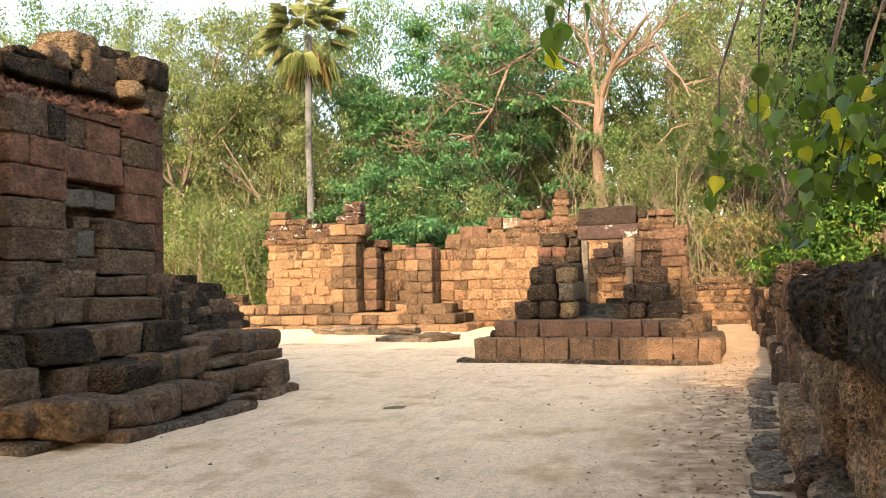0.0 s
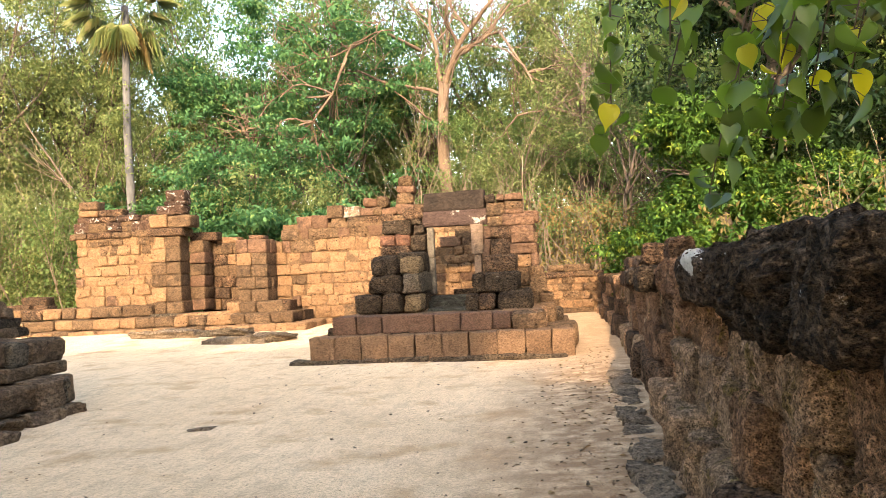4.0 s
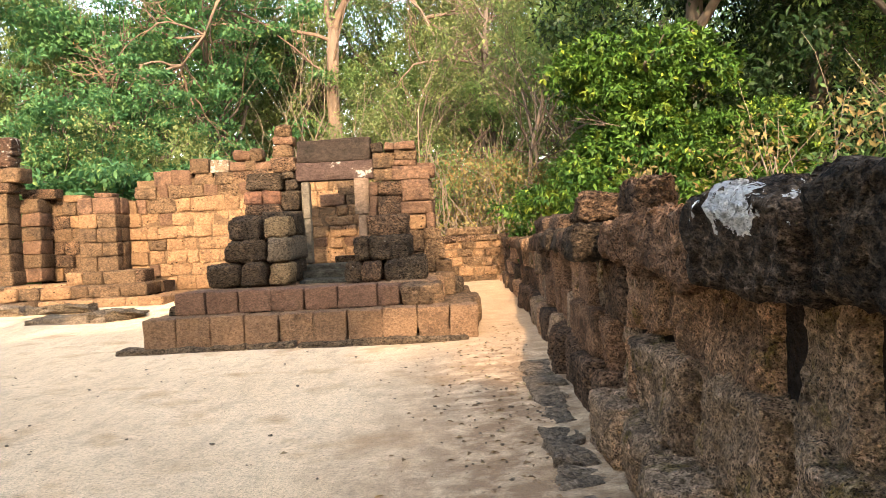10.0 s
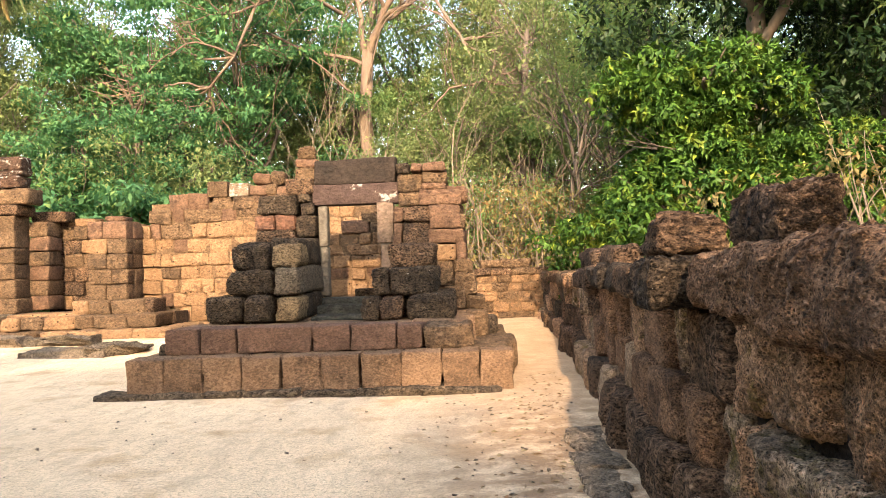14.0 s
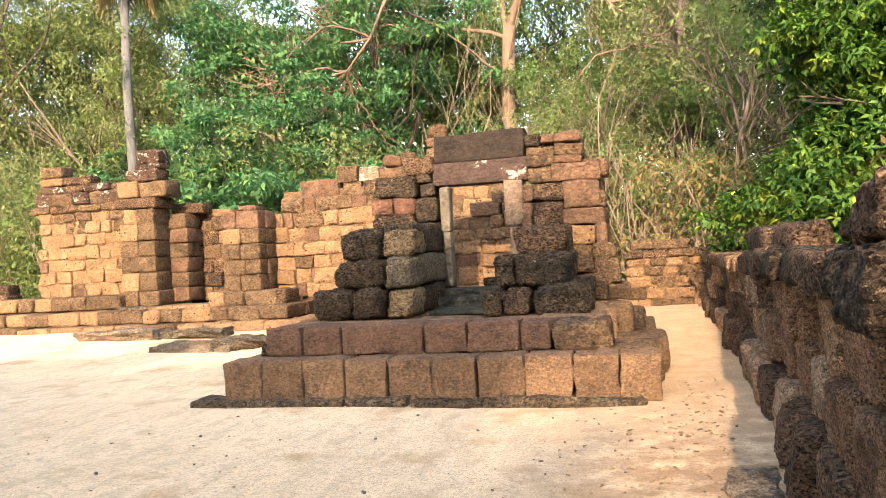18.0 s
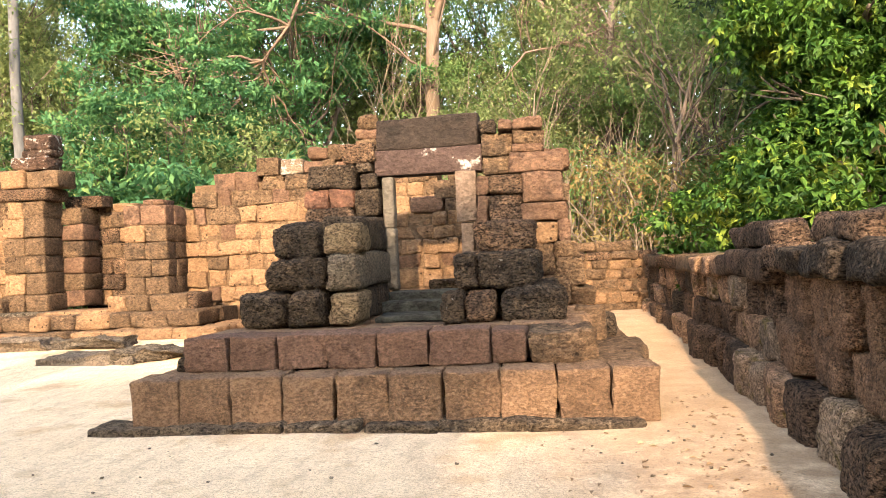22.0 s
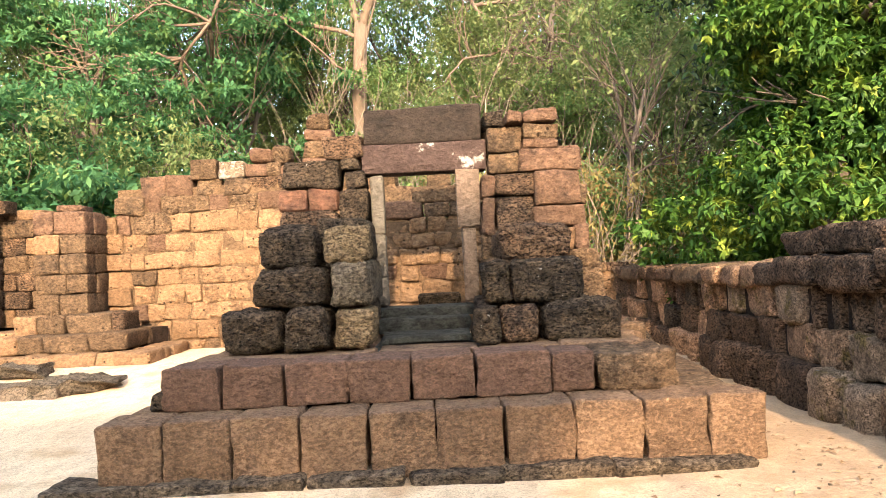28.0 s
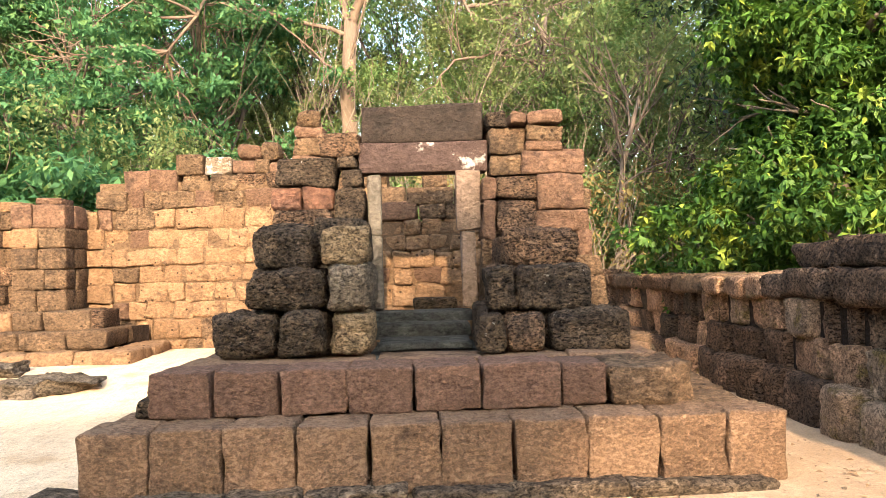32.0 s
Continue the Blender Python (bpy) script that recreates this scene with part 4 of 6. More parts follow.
def wall_row(parent, joints, z0, z1, out, mats, n, gap=0.035, bevel=0.05, amp=0.018, dip=0.03, worn=0.13):
    """A course of long blocks between the joints (places along y, falling), the face out metres before the line of the wall."""
    for y1, y0 in zip(joints, joints[1:]):
        yc = (y0 + y1) / 2
        x, o = face_x(yc), out + BR.uniform(-0.05, 0.05)
        lo, hi = z0 + BR.uniform(-dip, dip) * 0.5, z1 + BR.uniform(-dip, dip) * 0.5
        ob = stone(parent, x - o, x + 0.40, y0, y1, lo - gap * 0.3, hi + gap * 0.3, pick(mats), bevel, amp, n, turn=-3.5 if yc < 2.5 else -0.7, gap=gap, warp=0.12)
        # the face is worn back towards the joints
        hy = (y1 - y0) / 2
        for v in ob.data.vertices:
            w = max(0.0, 1 - (hy - abs(v.co.y)) / worn)
            v.co.x += 0.24 * w ** 1.5


def joints(y1, y0, wide):
    """Places of joints from y1 down to y0, at uneven steps."""
    out, y = [y1], y1
    while y - y0 > wide[1]:
        y -= BR.uniform(*wide)
        out.append(y)
    return out + [y0]


UP = [(GREY, 5), (UMBER, 4), (RUSSET, 2)]
MID_UP = [(GREY, 3), (UMBER, 4), (RUSSET, 5), (COPING, 1)]
DARK_UP = [(GREY, 2), (UMBER, 4), (COPING, 5), (BLACK, 1.5)]
north = enclosure("wall_7", 0.2, 10.6, "weathered laterite enclosure wall with dark coping stones", 1.1)
middle = enclosure("wall_8", -6.0, 0.2, "weathered laterite enclosure wall with dark coping stones")
south = enclosure("wall_9", -12.2, -6.0, "pitted grey laterite enclosure wall with black coping")
end = enclosure("wall_10", -20.0, -12.2, "pitted grey laterite enclosure wall with black coping")
# north stretch
wall_row(north, joints(10.6, 0.2, (0.5, 0.95)), -0.06, 0.40, 0.20, [(GREY, 1), (UMBER, 2), (COPING, 4)], 0.06, 0.06, 0.08)
wall_row(north, joints(10.6, 0.2, (0.5, 1.0)), 0.38, 0.76, 0.05, DARK_UP, 0.06, 0.06, 0.05)
wall_row(north, joints(10.6, 0.2, (0.32, 0.75)), 0.75, 1.14, 0.02, DARK_UP, 0.06, 0.06, 0.05)
# middle stretch
wall_row(middle, joints(0.2, -6.0, (0.6, 1.1)), -0.06, 0.42, 0.20, [(GREY, 2), (UMBER, 1), (COPING, 4)], 0.05, 0.06, 0.08)
wall_row(middle, [0.2, -0.7, -1.6, -2.57, -3.5, -4.35, -5.25, -5.85], 0.40, 0.80, 0.03, MID_UP, 0.04, 0.08, 0.05)
wall_row(middle, [0.2, -0.66, -1.35, -1.97, -2.4, -2.91, -3.72, -4.77, -5.14, -6.15], 0.78, 1.25, 0.0, MID_UP, 0.04, 0.08, 0.05)
# south stretch, beside the walker
wall_row(south, [-6.0, -6.9, -7.7, -8.5, -9.2, -10.0, -10.9, -11.6, -12.2], -0.06, 0.40, 0.21, [(GREY, 3), (UMBER, 3), (COPING, 1)], 0.034, 0.06, 0.06, 0.028)
wall_row(south, [-5.85, -6.3, -6.6, -7.98, -9.05, -9.75, -10.45, -11.1, -11.6, -12.2], 0.38, 0.84, 0.03, [(GREY, 5), (UMBER, 5)], 0.030, 0.12, 0.05, 0.030)
wall_row(south, [-6.15, -7.32, -8.93, -9.60, -10.25, -10.85, -11.5, -12.2], 0.82, 1.29, 0.0, [(GREY, 5), (UMBER, 5)], 0.028, 0.12, 0.05, 0.030)
# the stretch behind the start
wall_row(end, joints(-12.2, -20.0, (0.7, 1.2)), -0.06, 0.40, 0.21, UP, 0.06)
wall_row(end, joints(-12.2, -20.0, (0.4, 0.8)), 0.38, 0.84, 0.03, UP, 0.04, 0.09, 0.05, 0.03)
wall_row(end, joints(-12.2, -20.0, (0.4, 0.8)), 0.82, 1.29, 0.0, UP, 0.04, 0.09, 0.05, 0.03)


def coping(parent, y0, y1, z0, z1, out, material, amp=0.03, n=6, bevel=0.08, back_to=0.55, turn=0.0):
    yc = (y0 + y1) / 2
    x = face_x(yc)
    return stone(parent, x - out, x + back_to, y0, y1, z0, z1, material, bevel, amp, n, turn=-3.5 if yc < 2.5 else -0.7, name="coping", warp=0.08)


y = 10.5
while y > 2.4:
    l = BR.uniform(0.45, 0.85)
    coping(north, y - l, y, 1.10, 1.34 + BR.uniform(-0.03, 0.03), 0.05 + BR.uniform(0, 0.04), pick([(COPING, 4), (BROWN, 2), (UMBER, 1)]))
    y -= l
for y0, y1, z0, z1, o in ((1.35, 2.4, 1.12, 1.42, 0.10), (0.2, 1.32, 1.10, 1.44, 0.09)):
    coping(north, y0, y1, z0, z1, o, COPING)
coping(north, 1.3, 2.25, 1.42, 1.68, 0.02, COPING, back_to=0.3)
coping(north, 0.1, 1.28, 1.43, 1.70, 0.03, COPING, back_to=0.3)
y = 0.2
while y > -4.0:
    l = BR.uniform(0.5, 0.95)
    l = min(l, y + 4.0) if y + 4.0 - l > 0.3 else y + 4.0
    coping(middle, y - l, y, 1.24, 1.46 + BR.uniform(-0.03, 0.04), 0.07 + BR.uniform(0, 0.05), pick([(COPING, 4), (UMBER, 1), (BLACK, 3)]))
    y -= l
coping(middle, -2.1, -1.2, 1.46, 1.66, 0.02, COPING, back_to=0.3)
coping(middle, -5.05, -4.0, 1.25, 1.50, 0.08, COPING, 0.03, 0.04)
coping(middle, -5.80, -5.05, 1.25, 1.53, 0.22, BLACK, 0.03, 0.04, 0.10)
coping(middle, -5.72, -5.08, 1.52, 1.75, 0.17, COPING, 0.03, 0.04, 0.11, 0.2)
coping(south, -6.78, -5.82, 1.25, 1.54, 0.03, RUSSET, 0.03, 0.035)
coping(south, -7.73, -6.80, 1.25, 1.56, 0.10, RUSSET, 0.035, 0.03, 0.07)
coping(south, -8.60, -7.74, 1.26, 1.56, 0.15, RUSSET, 0.035, 0.03, 0.07)
coping(south, -7.30, -6.60, 1.55, 1.76, 0.02, COPING, 0.03, 0.035, 0.09, 0.2)
coping(south, -9.60, -8.62, 1.27, 1.59, 0.13, LIMED, 0.035, 0.03, 0.07)
coping(south, -10.15, -9.57, 1.27, 1.62, 0.06, BLACK, 0.035, 0.03, 0.07)
coping(south, -10.72, -10.16, 1.27, 1.60, 0.09, BLACK, 0.035, 0.03, 0.07)
coping(south, -11.75, -10.74, 1.24, 1.60, 0.16, BLACK, 0.045, 0.03, 0.10)
coping(south, -11.6, -10.95, 1.56, 1.68, 0.06, BLACK, 0.05, 8, 0.09, 0.3)
coping(south, -12.4, -11.77, 1.26, 1.66, 0.14, BLACK, 0.04, 0.03, 0.09)
y = -12.4
while y > -20:
    l = BR.uniform(0.7, 1.1)
    coping(end, y - l, y, 1.25, 1.58 + BR.uniform(-0.05, 0.06), 0.10, BLACK, 0.045)
    y -= l

# kerb of loose flat stones at the wall's foot
for i in range(17):
    yy = -2.9 - i * 0.50 + BR.uniform(-0.03, 0.03)
    x = face_x(yy) - 0.36 + BR.uniform(-0.02, 0.02)
    p, fc = stone_verts(BR.uniform(0.22, 0.32), BR.uniform(0.42, 0.54), 0.18, 0.03, 0.024, 0.045, BR, 0.2)
    ob = new("kerb_stone", mesh_of("kerb_stone", p, fc, KERB))
    ob.matrix_world = pose(x, yy, -0.050 + BR.uniform(-0.018, 0.015), BR.uniform(-2, 2), BR.uniform(-5, 2), 3 + BR.uniform(-5, 5))
    tagged(ob, "loose grey laterite stone at the foot of a wall", "stone", "kerb stones along the wall")

# ---- ruined shrine on the west ----
shrine = core("stone_shrine", [(-4.75, -5.95), (-4.75, -13.5), (-9.5, -13.5), (-9.5, -5.95)], 0.0, 4.2, "ruined dark laterite shrine on a stepped plinth", "shrine", kind="", material=SHRINE)
DK = [(SHRINE, 5), (SHRINERED, 2), (BLACK, 1.2)]
RD = [(SHRINERED, 4), (SHRINE, 1)]
ZS = [1.85, 2.22, 2.63, 3.04, 3.45, 3.86, 4.27]
for i in range(6):
    z0, z1 = ZS[i], ZS[i + 1]
    red = RD if 0 < i < 5 else DK
    # corner pilaster, its return, and the north face
    stone(shrine, -4.85, -4.30, -6.62 if i > 1 else -7.10, -5.92, z0, z1, pick(red), 0.03, 0.010, 0.05, gap=0.012, warp=0.02)
    stone(shrine, -4.90, -4.37, -5.92, -5.64, z0, z1, pick(red), 0.03, 0.010, 0.06, gap=0.010, warp=0.02)
    course(shrine, (-4.40, -5.62), (-7.5, -5.62), z0, z1, 0.5, DK, (0.4, 0.7), 4)
    course(shrine, (-4.42, -12.5), (-4.42, -8.70), z0, z1, 0.5, DK, (0.4, 0.8), 6, 0.025, 0.012)
# pilaster south of the niche; its courses do not run through
ZP = [1.62, 2.02, 2.42, 2.80, 3.20, 3.58, 4.04]
for i in range(6):
    red = i in (3, 4)
    if i == 3:
        stone(shrine, -4.85, -4.24, -8.70, -7.78, ZP[i], ZP[i + 1], SHRINERED, 0.04, 0.012, 0.05, gap=0.012, warp=0.02)
    else:
        cut = BR.uniform(-8.4, -8.05)
        stone(shrine, -4.85, -4.24, -8.70, cut, ZP[i], ZP[i + 1], SHRINERED if red else SHRINE, 0.035, 0.012, 0.05, gap=0.012, warp=0.02)
        stone(shrine, -4.85, -4.25, cut, -7.78, ZP[i], ZP[i + 1], SHRINERED if red else (BLACK if i == 5 else SHRINE), 0.035, 0.012, 0.05, gap=0.012, warp=0.02)
# niche bay: two blocks over a red lintel, a carved stone set back, a dark hole, broken grey blocks below
for y0, y1, z0, z1, x, m in ((-7.76, -7.30, 3.56, 4.02, -4.38, SHRINE), (-7.30, -6.62, 3.56, 4.00, -4.37, SHRINERED), (-7.76, -6.62, 3.11, 3.55, -4.34, SHRINERED),
                             (-7.76, -7.07, 2.77, 3.04, -4.46, GREYSTONE), (-7.07, -6.64, 2.78, 3.03, -4.44, GREYSTONE), (-7.76, -6.62, 3.04, 3.11, -4.56, SHRINE),
                             (-7.38, -7.00, 2.47, 2.66, -4.52, SHRINE), (-7.76, -7.42, 2.03, 2.47, -4.40, SHRINE), (-7.42, -7.10, 2.10, 2.46, -4.42, GREYSTONE),
                             (-7.76, -7.10, 1.80, 2.08, -4.36, SHRINE), (-7.08, -6.64, 2.24, 2.64, -4.36, SHRINERED)):
    stone(shrine, -4.85, x, y0, y1, z0, z1, m, 0.035, 0.013, 0.05, gap=0.012, warp=0.05)
# broken top courses
for xc, y0, y1, z0, z1, m in ((-4.62, -6.20, -5.66, 4.27, 4.48, SHRINE), (-4.60, -6.45, -5.68, 4.46, 4.74, TAN), (-4.58, -6.40, -5.70, 4.73, 5.12, BLACK), (-5.02, -5.95, -5.60, 4.72, 4.98, SHRINE),
                              (-4.95, -7.25, -6.35, 4.45, 4.72, BLACK), (-4.98, -7.02, -5.98, 4.68, 5.06, SHRINE), (-5.05, -7.20, -6.62, 4.84, 5.36, TAN), (-5.05, -6.64, -6.02, 5.02, 5.30, BLACK),
                              (-4.98, -7.74, -7.26, 4.68, 4.95, SHRINE), (-4.95, -8.40, -7.28, 4.44, 4.70, BLACK), (-5.00, -8.3, -7.75, 4.70, 4.80, BLACK), (-5.05, -9.5, -8.42, 4.42, 4.72, SHRINE), (-5.1, -10.6, -9.5, 4.40, 4.70, BLACK), (-5.1, -11.6, -10.6, 4.35, 4.66, SHRINE)):
    stone(shrine, xc - 0.42, xc + 0.34, y0, y1, z0, z1, m, 0.11, 0.035, 0.05, warp=0.12)


def rubble():
    """Small broken stones heaped on the slope above the wall."""
    rnd = random.Random(11)
    verts, faces = [], []
    for i in range(900):
        yy = rnd.uniform(-10.5, -5.9)
        u = rnd.random()
        pos = Vector((-4.34 - 0.85 * u, yy, 4.05 + 0.10 * min(1.0, max(0.0, (yy + 7.6) / 1.5)) + 0.50 * u + rnd.uniform(-0.02, 0.05)))
        s = rnd.uniform(0.02, 0.055)
        p, fc = stone_verts(s * 2, s * 1.6, s * 1.3, s * 0.5, 0, 4, rnd, 0.5)
        k = len(verts)
        rot = Euler((rnd.uniform(0, 3), rnd.uniform(0, 3), rnd.uniform(0, 3))).to_matrix()
        verts += [rot @ Vector(q) + pos for q in p]
        faces += [tuple(k + j for j in f) for f in fc]
    ob = new("rubble", mesh_of("rubble", verts, faces, SHRINERED))
    tagged(ob, "broken reddish laterite rubble on a ruined wall top", "rubble", kind="stuff")
    bed = [(-4.36, -10.8, 4.03), (-4.36, -5.9, 4.12), (-5.35, -5.9, 4.62), (-5.35, -10.8, 4.56), (-4.36, -10.8, 4.0), (-4.36, -5.9, 4.0), (-5.35, -5.9, 4.0), (-5.35, -10.8, 4.0)]
    sl = new("rubble_bed", mesh_of("rubble_bed", bed, [(0, 1, 2, 3), (4, 7, 6, 5), (0, 4, 5, 1), (1, 5, 6, 2), (2, 6, 7, 3), (3, 7, 4, 0)], SHRINERED, False))
    tagged(sl, "packed earth under rubble on the shrine wall", "earth", kind="structure")


rubble()
# stepped plinth, from the sand up; it is set back twice towards the south
for k, (dx, ya, yb) in enumerate(((0.0, -9.06, -6.45), (-0.55, -9.75, -9.06), (-1.05, -11.5, -9.75))):
    course(shrine, (-2.32 + dx, ya), (-2.32 + dx, yb), -0.06, 0.10, 0.9, [(ASH, 2), (SHRINE, 2)], (0.4, 0.75), 6, 0.04, 0.02, 0.03, 0.028, 0.03, 0.13)
    course(shrine, (-2.50 + dx, ya + 0.06), (-2.50 + dx, yb - (0.25 if k == 0 else 0)), 0.09, 0.43, 0.9, [(SHRINE, 4), (ASH, 1)], (0.42, 0.75), 7, 0.055, 0.024, 0.03, 0.028, 0.03, 0.13)
    course(shrine, (-2.80 + dx, ya + 0.55 if k == 0 else ya), (-2.80 + dx, -7.65 if k == 0 else yb), 0.42, 0.79, 0.9, [(SHRINE, 4), (BLACK, 1)], (0.5, 0.8), 7, 0.06, 0.026, 0.04, 0.028, 0.03, 0.13)
course(shrine, (-3.05, -7.65), (-3.05, -6.30), 0.42, 0.80, 0.9, [(SHRINE, 3)], (0.5, 0.75), 7, 0.07, 0.03, 0.04, 0.028, 0.03, 0.13)
course(shrine, (-2.50, -9.05), (-3.9, -9.05), 0.09, 0.43, 0.5, [(SHRINE, 3)], (0.45, 0.7), 6, 0.05, 0.02, 0.028, 0.03, 0.13)
course(shrine, (-3.42, -10.6), (-3.42, -6.42), 0.78, 1.20, 0.9, [(SHRINE, 3), (BLACK, 2)], (0.55, 1.0), 7, 0.04, 0.018, 0.03, 0.028, 0.03, 0.13)
course(shrine, (-3.80, -10.6), (-3.80, -6.05), 1.19, 1.56, 0.7, [(SHRINE, 4), (BLACK, 1)], (0.4, 0.8), 6, 0.035, 0.016, 0.02, 0.028, 0.03, 0.13)
course(shrine, (-4.02, -10.6), (-4.02, -5.80), 1.55, 1.86, 0.6, [(SHRINE, 4), (BROWN, 1)], (0.35, 0.7), 6, 0.035, 0.016, 0.02, 0.028, 0.03, 0.13)
# north part of the plinth
core("wall_11", [(-3.35, -4.5), (-3.35, -8.8), (-9.0, -8.8), (-9.0, -4.5)], -0.05, 0.74, "fill of the shrine plinth", "plinth", material=SHRINE)
for k, (x, ya, yb, z0, z1) in enumerate(((-2.62, -6.75, -4.72, -0.05, 0.12), (-2.74, -6.70, -4.66, 0.11, 0.47), (-3.1, -6.3, -4.25, 0.46, 0.62), (-3.2, -6.3, -4.12, 0.61, 0.93))):
    course(shrine, (x, ya), (x, yb), z0, z1, 0.8, [(SHRINE, 3), (ASH, 1)], (0.4, 0.7), 7, 0.055, 0.024, 0.03, 0.028, 0.02, 0.13)
    course(shrine, (x, yb), (x - 3.5, yb), z0, z1, 0.8, [(SHRINE, 3)], (0.4, 0.7), 5, 0.05, 0.02)
for i in range(7):
    z0 = 0.90 + 0.135 * i
    y1 = -3.25 - 0.10 * i - (0.5 if i > 5 else 0)
    course(shrine, (-4.35 - 0.05 * i, -5.7), (-4.35 - 0.05 * i, y1), z0, z0 + 0.15, 0.7, [(BLACK, 3), (SHRINE, 2)], (0.3, 0.6), 6, 0.045, 0.022, 0.05, 0.012, 0.01)
    course(shrine, (-4.35 - 0.05 * i, y1), (-6.8, y1), z0, z0 + 0.15, 0.7, [(BLACK, 3), (SHRINE, 2)], (0.3, 0.6), 4, 0.045, 0.02)

# ---- plants ----
def tube(points, radii, sides=8, verts=None, faces=None):
    """A tapering limb through the points, added to verts and faces."""
    verts = [] if verts is None else verts
    faces = [] if faces is None else faces
    pts = [Vector(p) for p in points]
    k0 = len(verts)
    side = Vector((1, 0.3, 0.1))
    for i, p in enumerate(pts):
        d = (pts[min(i + 1, len(pts) - 1)] - pts[max(i - 1, 0)]).normalized()
        u = (side - d * side.dot(d)).normalized()
        v = d.cross(u)
        side = u
        for j in range(sides):
            a = 2 * math.pi * j / sides
            verts.append(p + (u * math.cos(a) + v * math.sin(a)) * radii[i])
    for i in range(len(pts) - 1):
        for j in range(sides):
            a, b = k0 + i * sides + j, k0 + i * sides + (j + 1) % sides
            faces.append((a, b, b + sides, a + sides))
    verts.append(pts[-1])
    e = len(verts) - 1
    for j in range(sides):
        a = k0 + (len(pts) - 1) * sides
        faces.append((a + j, a + (j + 1) % sides, e))
    return verts, faces


def limb_path(start, way, length, n, wander, rnd, lift=0.0):
    pts, d = [Vector(start)], Vector(way).normalized()
    for i in range(n):
        d = (d + Vector((rnd.uniform(-1, 1), rnd.uniform(-1, 1), rnd.uniform(-1, 1))) * wander + Vector((0, 0, lift))).normalized()
        pts.append(pts[-1] + d * (length / n))
    return pts


def grow(verts, faces, tips, start, way, length, radius, level, rnd, wander=0.25, lift=0.02, kids=(3, 5), spread=0.9, shrink=0.62, least=0.012):
    n = 7 if level > 1 else 5
    pts = limb_path(start, way, length, n, wander, rnd, lift)
    rad = [radius * (1 - 0.62 * i / n) for i in range(n + 1)]
    tube(pts, rad, 8 if radius > 0.08 else 5, verts, faces)
    tips.append((pts[-1], level))
    if level <= 0:
        return
    for _ in range(rnd.randint(*kids)):
        i = rnd.randint(max(1, n // 2 - 1), n)
        d = (pts[i] - pts[i - 1]).normalized()
        w = (d + Vector((rnd.uniform(-1, 1), rnd.uniform(-1, 1), rnd.uniform(-0.5, 0.9))) * spread).normalized()
        tips.append((pts[i], level))
        grow(verts, faces, tips, pts[i], w, length * shrink * rnd.uniform(0.75, 1.2), max(least, rad[i] * 0.66), level - 1, rnd, wander, lift, kids, spread, shrink, least)


def leaf_cloud(name, centres, radii, per, size, width, squash, seed, material, droop=0.2, whorl=1):
    """Leaves by the thousand, in clumps about the centres: each a folded blade of four corners."""
    g = np.random.default_rng(seed)
    c, r = np.array([tuple(v) for v in centres]), np.array(radii)
    which = np.repeat(np.arange(len(c)), per)
    n = len(which)
    d = g.normal(size=(n, 3))
    d /= np.linalg.norm(d, axis=1, keepdims=True)
    pos = c[which] + d * (r[which] * g.random(n) ** 0.45)[:, None] * np.array([1, 1, squash])
    out = d.copy()
    if whorl > 1:
        pos = np.repeat(pos, whorl, 0)
        out = np.repeat(out, whorl, 0)
        n = len(pos)
    ax = out * 0.55 + g.normal(size=(n, 3)) * 0.75
    ax[:, 2] -= droop
    ax /= np.linalg.norm(ax, axis=1, keepdims=True)
    up = np.array([0, 0, 1.0]) + out * 0.5 + g.normal(size=(n, 3)) * 0.45
    sd = np.cross(ax, up)
    sd /= np.maximum(np.linalg.norm(sd, axis=1, keepdims=True), 1e-6)
    nm = np.cross(sd, ax)
    s = size * g.uniform(0.65, 1.3, n)[:, None]
    w = s * width / size
    base, tip = pos, pos + ax * s - nm * s * 0.12
    left, right = pos + ax * s * 0.48 + sd * w * 0.5 + nm * s * 0.06, pos + ax * s * 0.48 - sd * w * 0.5 + nm * s * 0.06
    v = np.stack([base, left, tip, right], 1).reshape(-1, 3)
    k = np.arange(n)[:, None] * 4
    # leaves of a clump face outwards and take the light as one rounded mass
    soft = out + np.array([0, 0, 0.30]) + g.normal(size=(n, 3)) * 0.25
    face = np.where((nm * soft).sum(1, keepdims=True) < 0, -1.0, 1.0)
    soft = soft + nm * face * 0.7
    soft /= np.linalg.norm(soft, axis=1, keepdims=True)
    f = np.where(face > 0, k + np.array([[0, 1, 2, 0, 2, 3]]), k + np.array([[0, 2, 1, 0, 3, 2]])).reshape(-1, 3)
    me = bpy.data.meshes.new(name)
    me.vertices.add(len(v))
    me.vertices.foreach_set("co", v.ravel())
    me.loops.add(f.size)
    me.loops.foreach_set("vertex_index", f.ravel().astype(np.int32))
    me.polygons.add(len(f))
    me.polygons.foreach_set("loop_start", np.arange(0, f.size, 3, dtype=np.int32))
    me.materials.append(material)
    me.update()
    me.validate()
    me.polygons.foreach_set("use_smooth", [True] * len(me.polygons))
    me.normals_split_custom_set_from_vertices(np.repeat(soft, 4, 0))
    return me


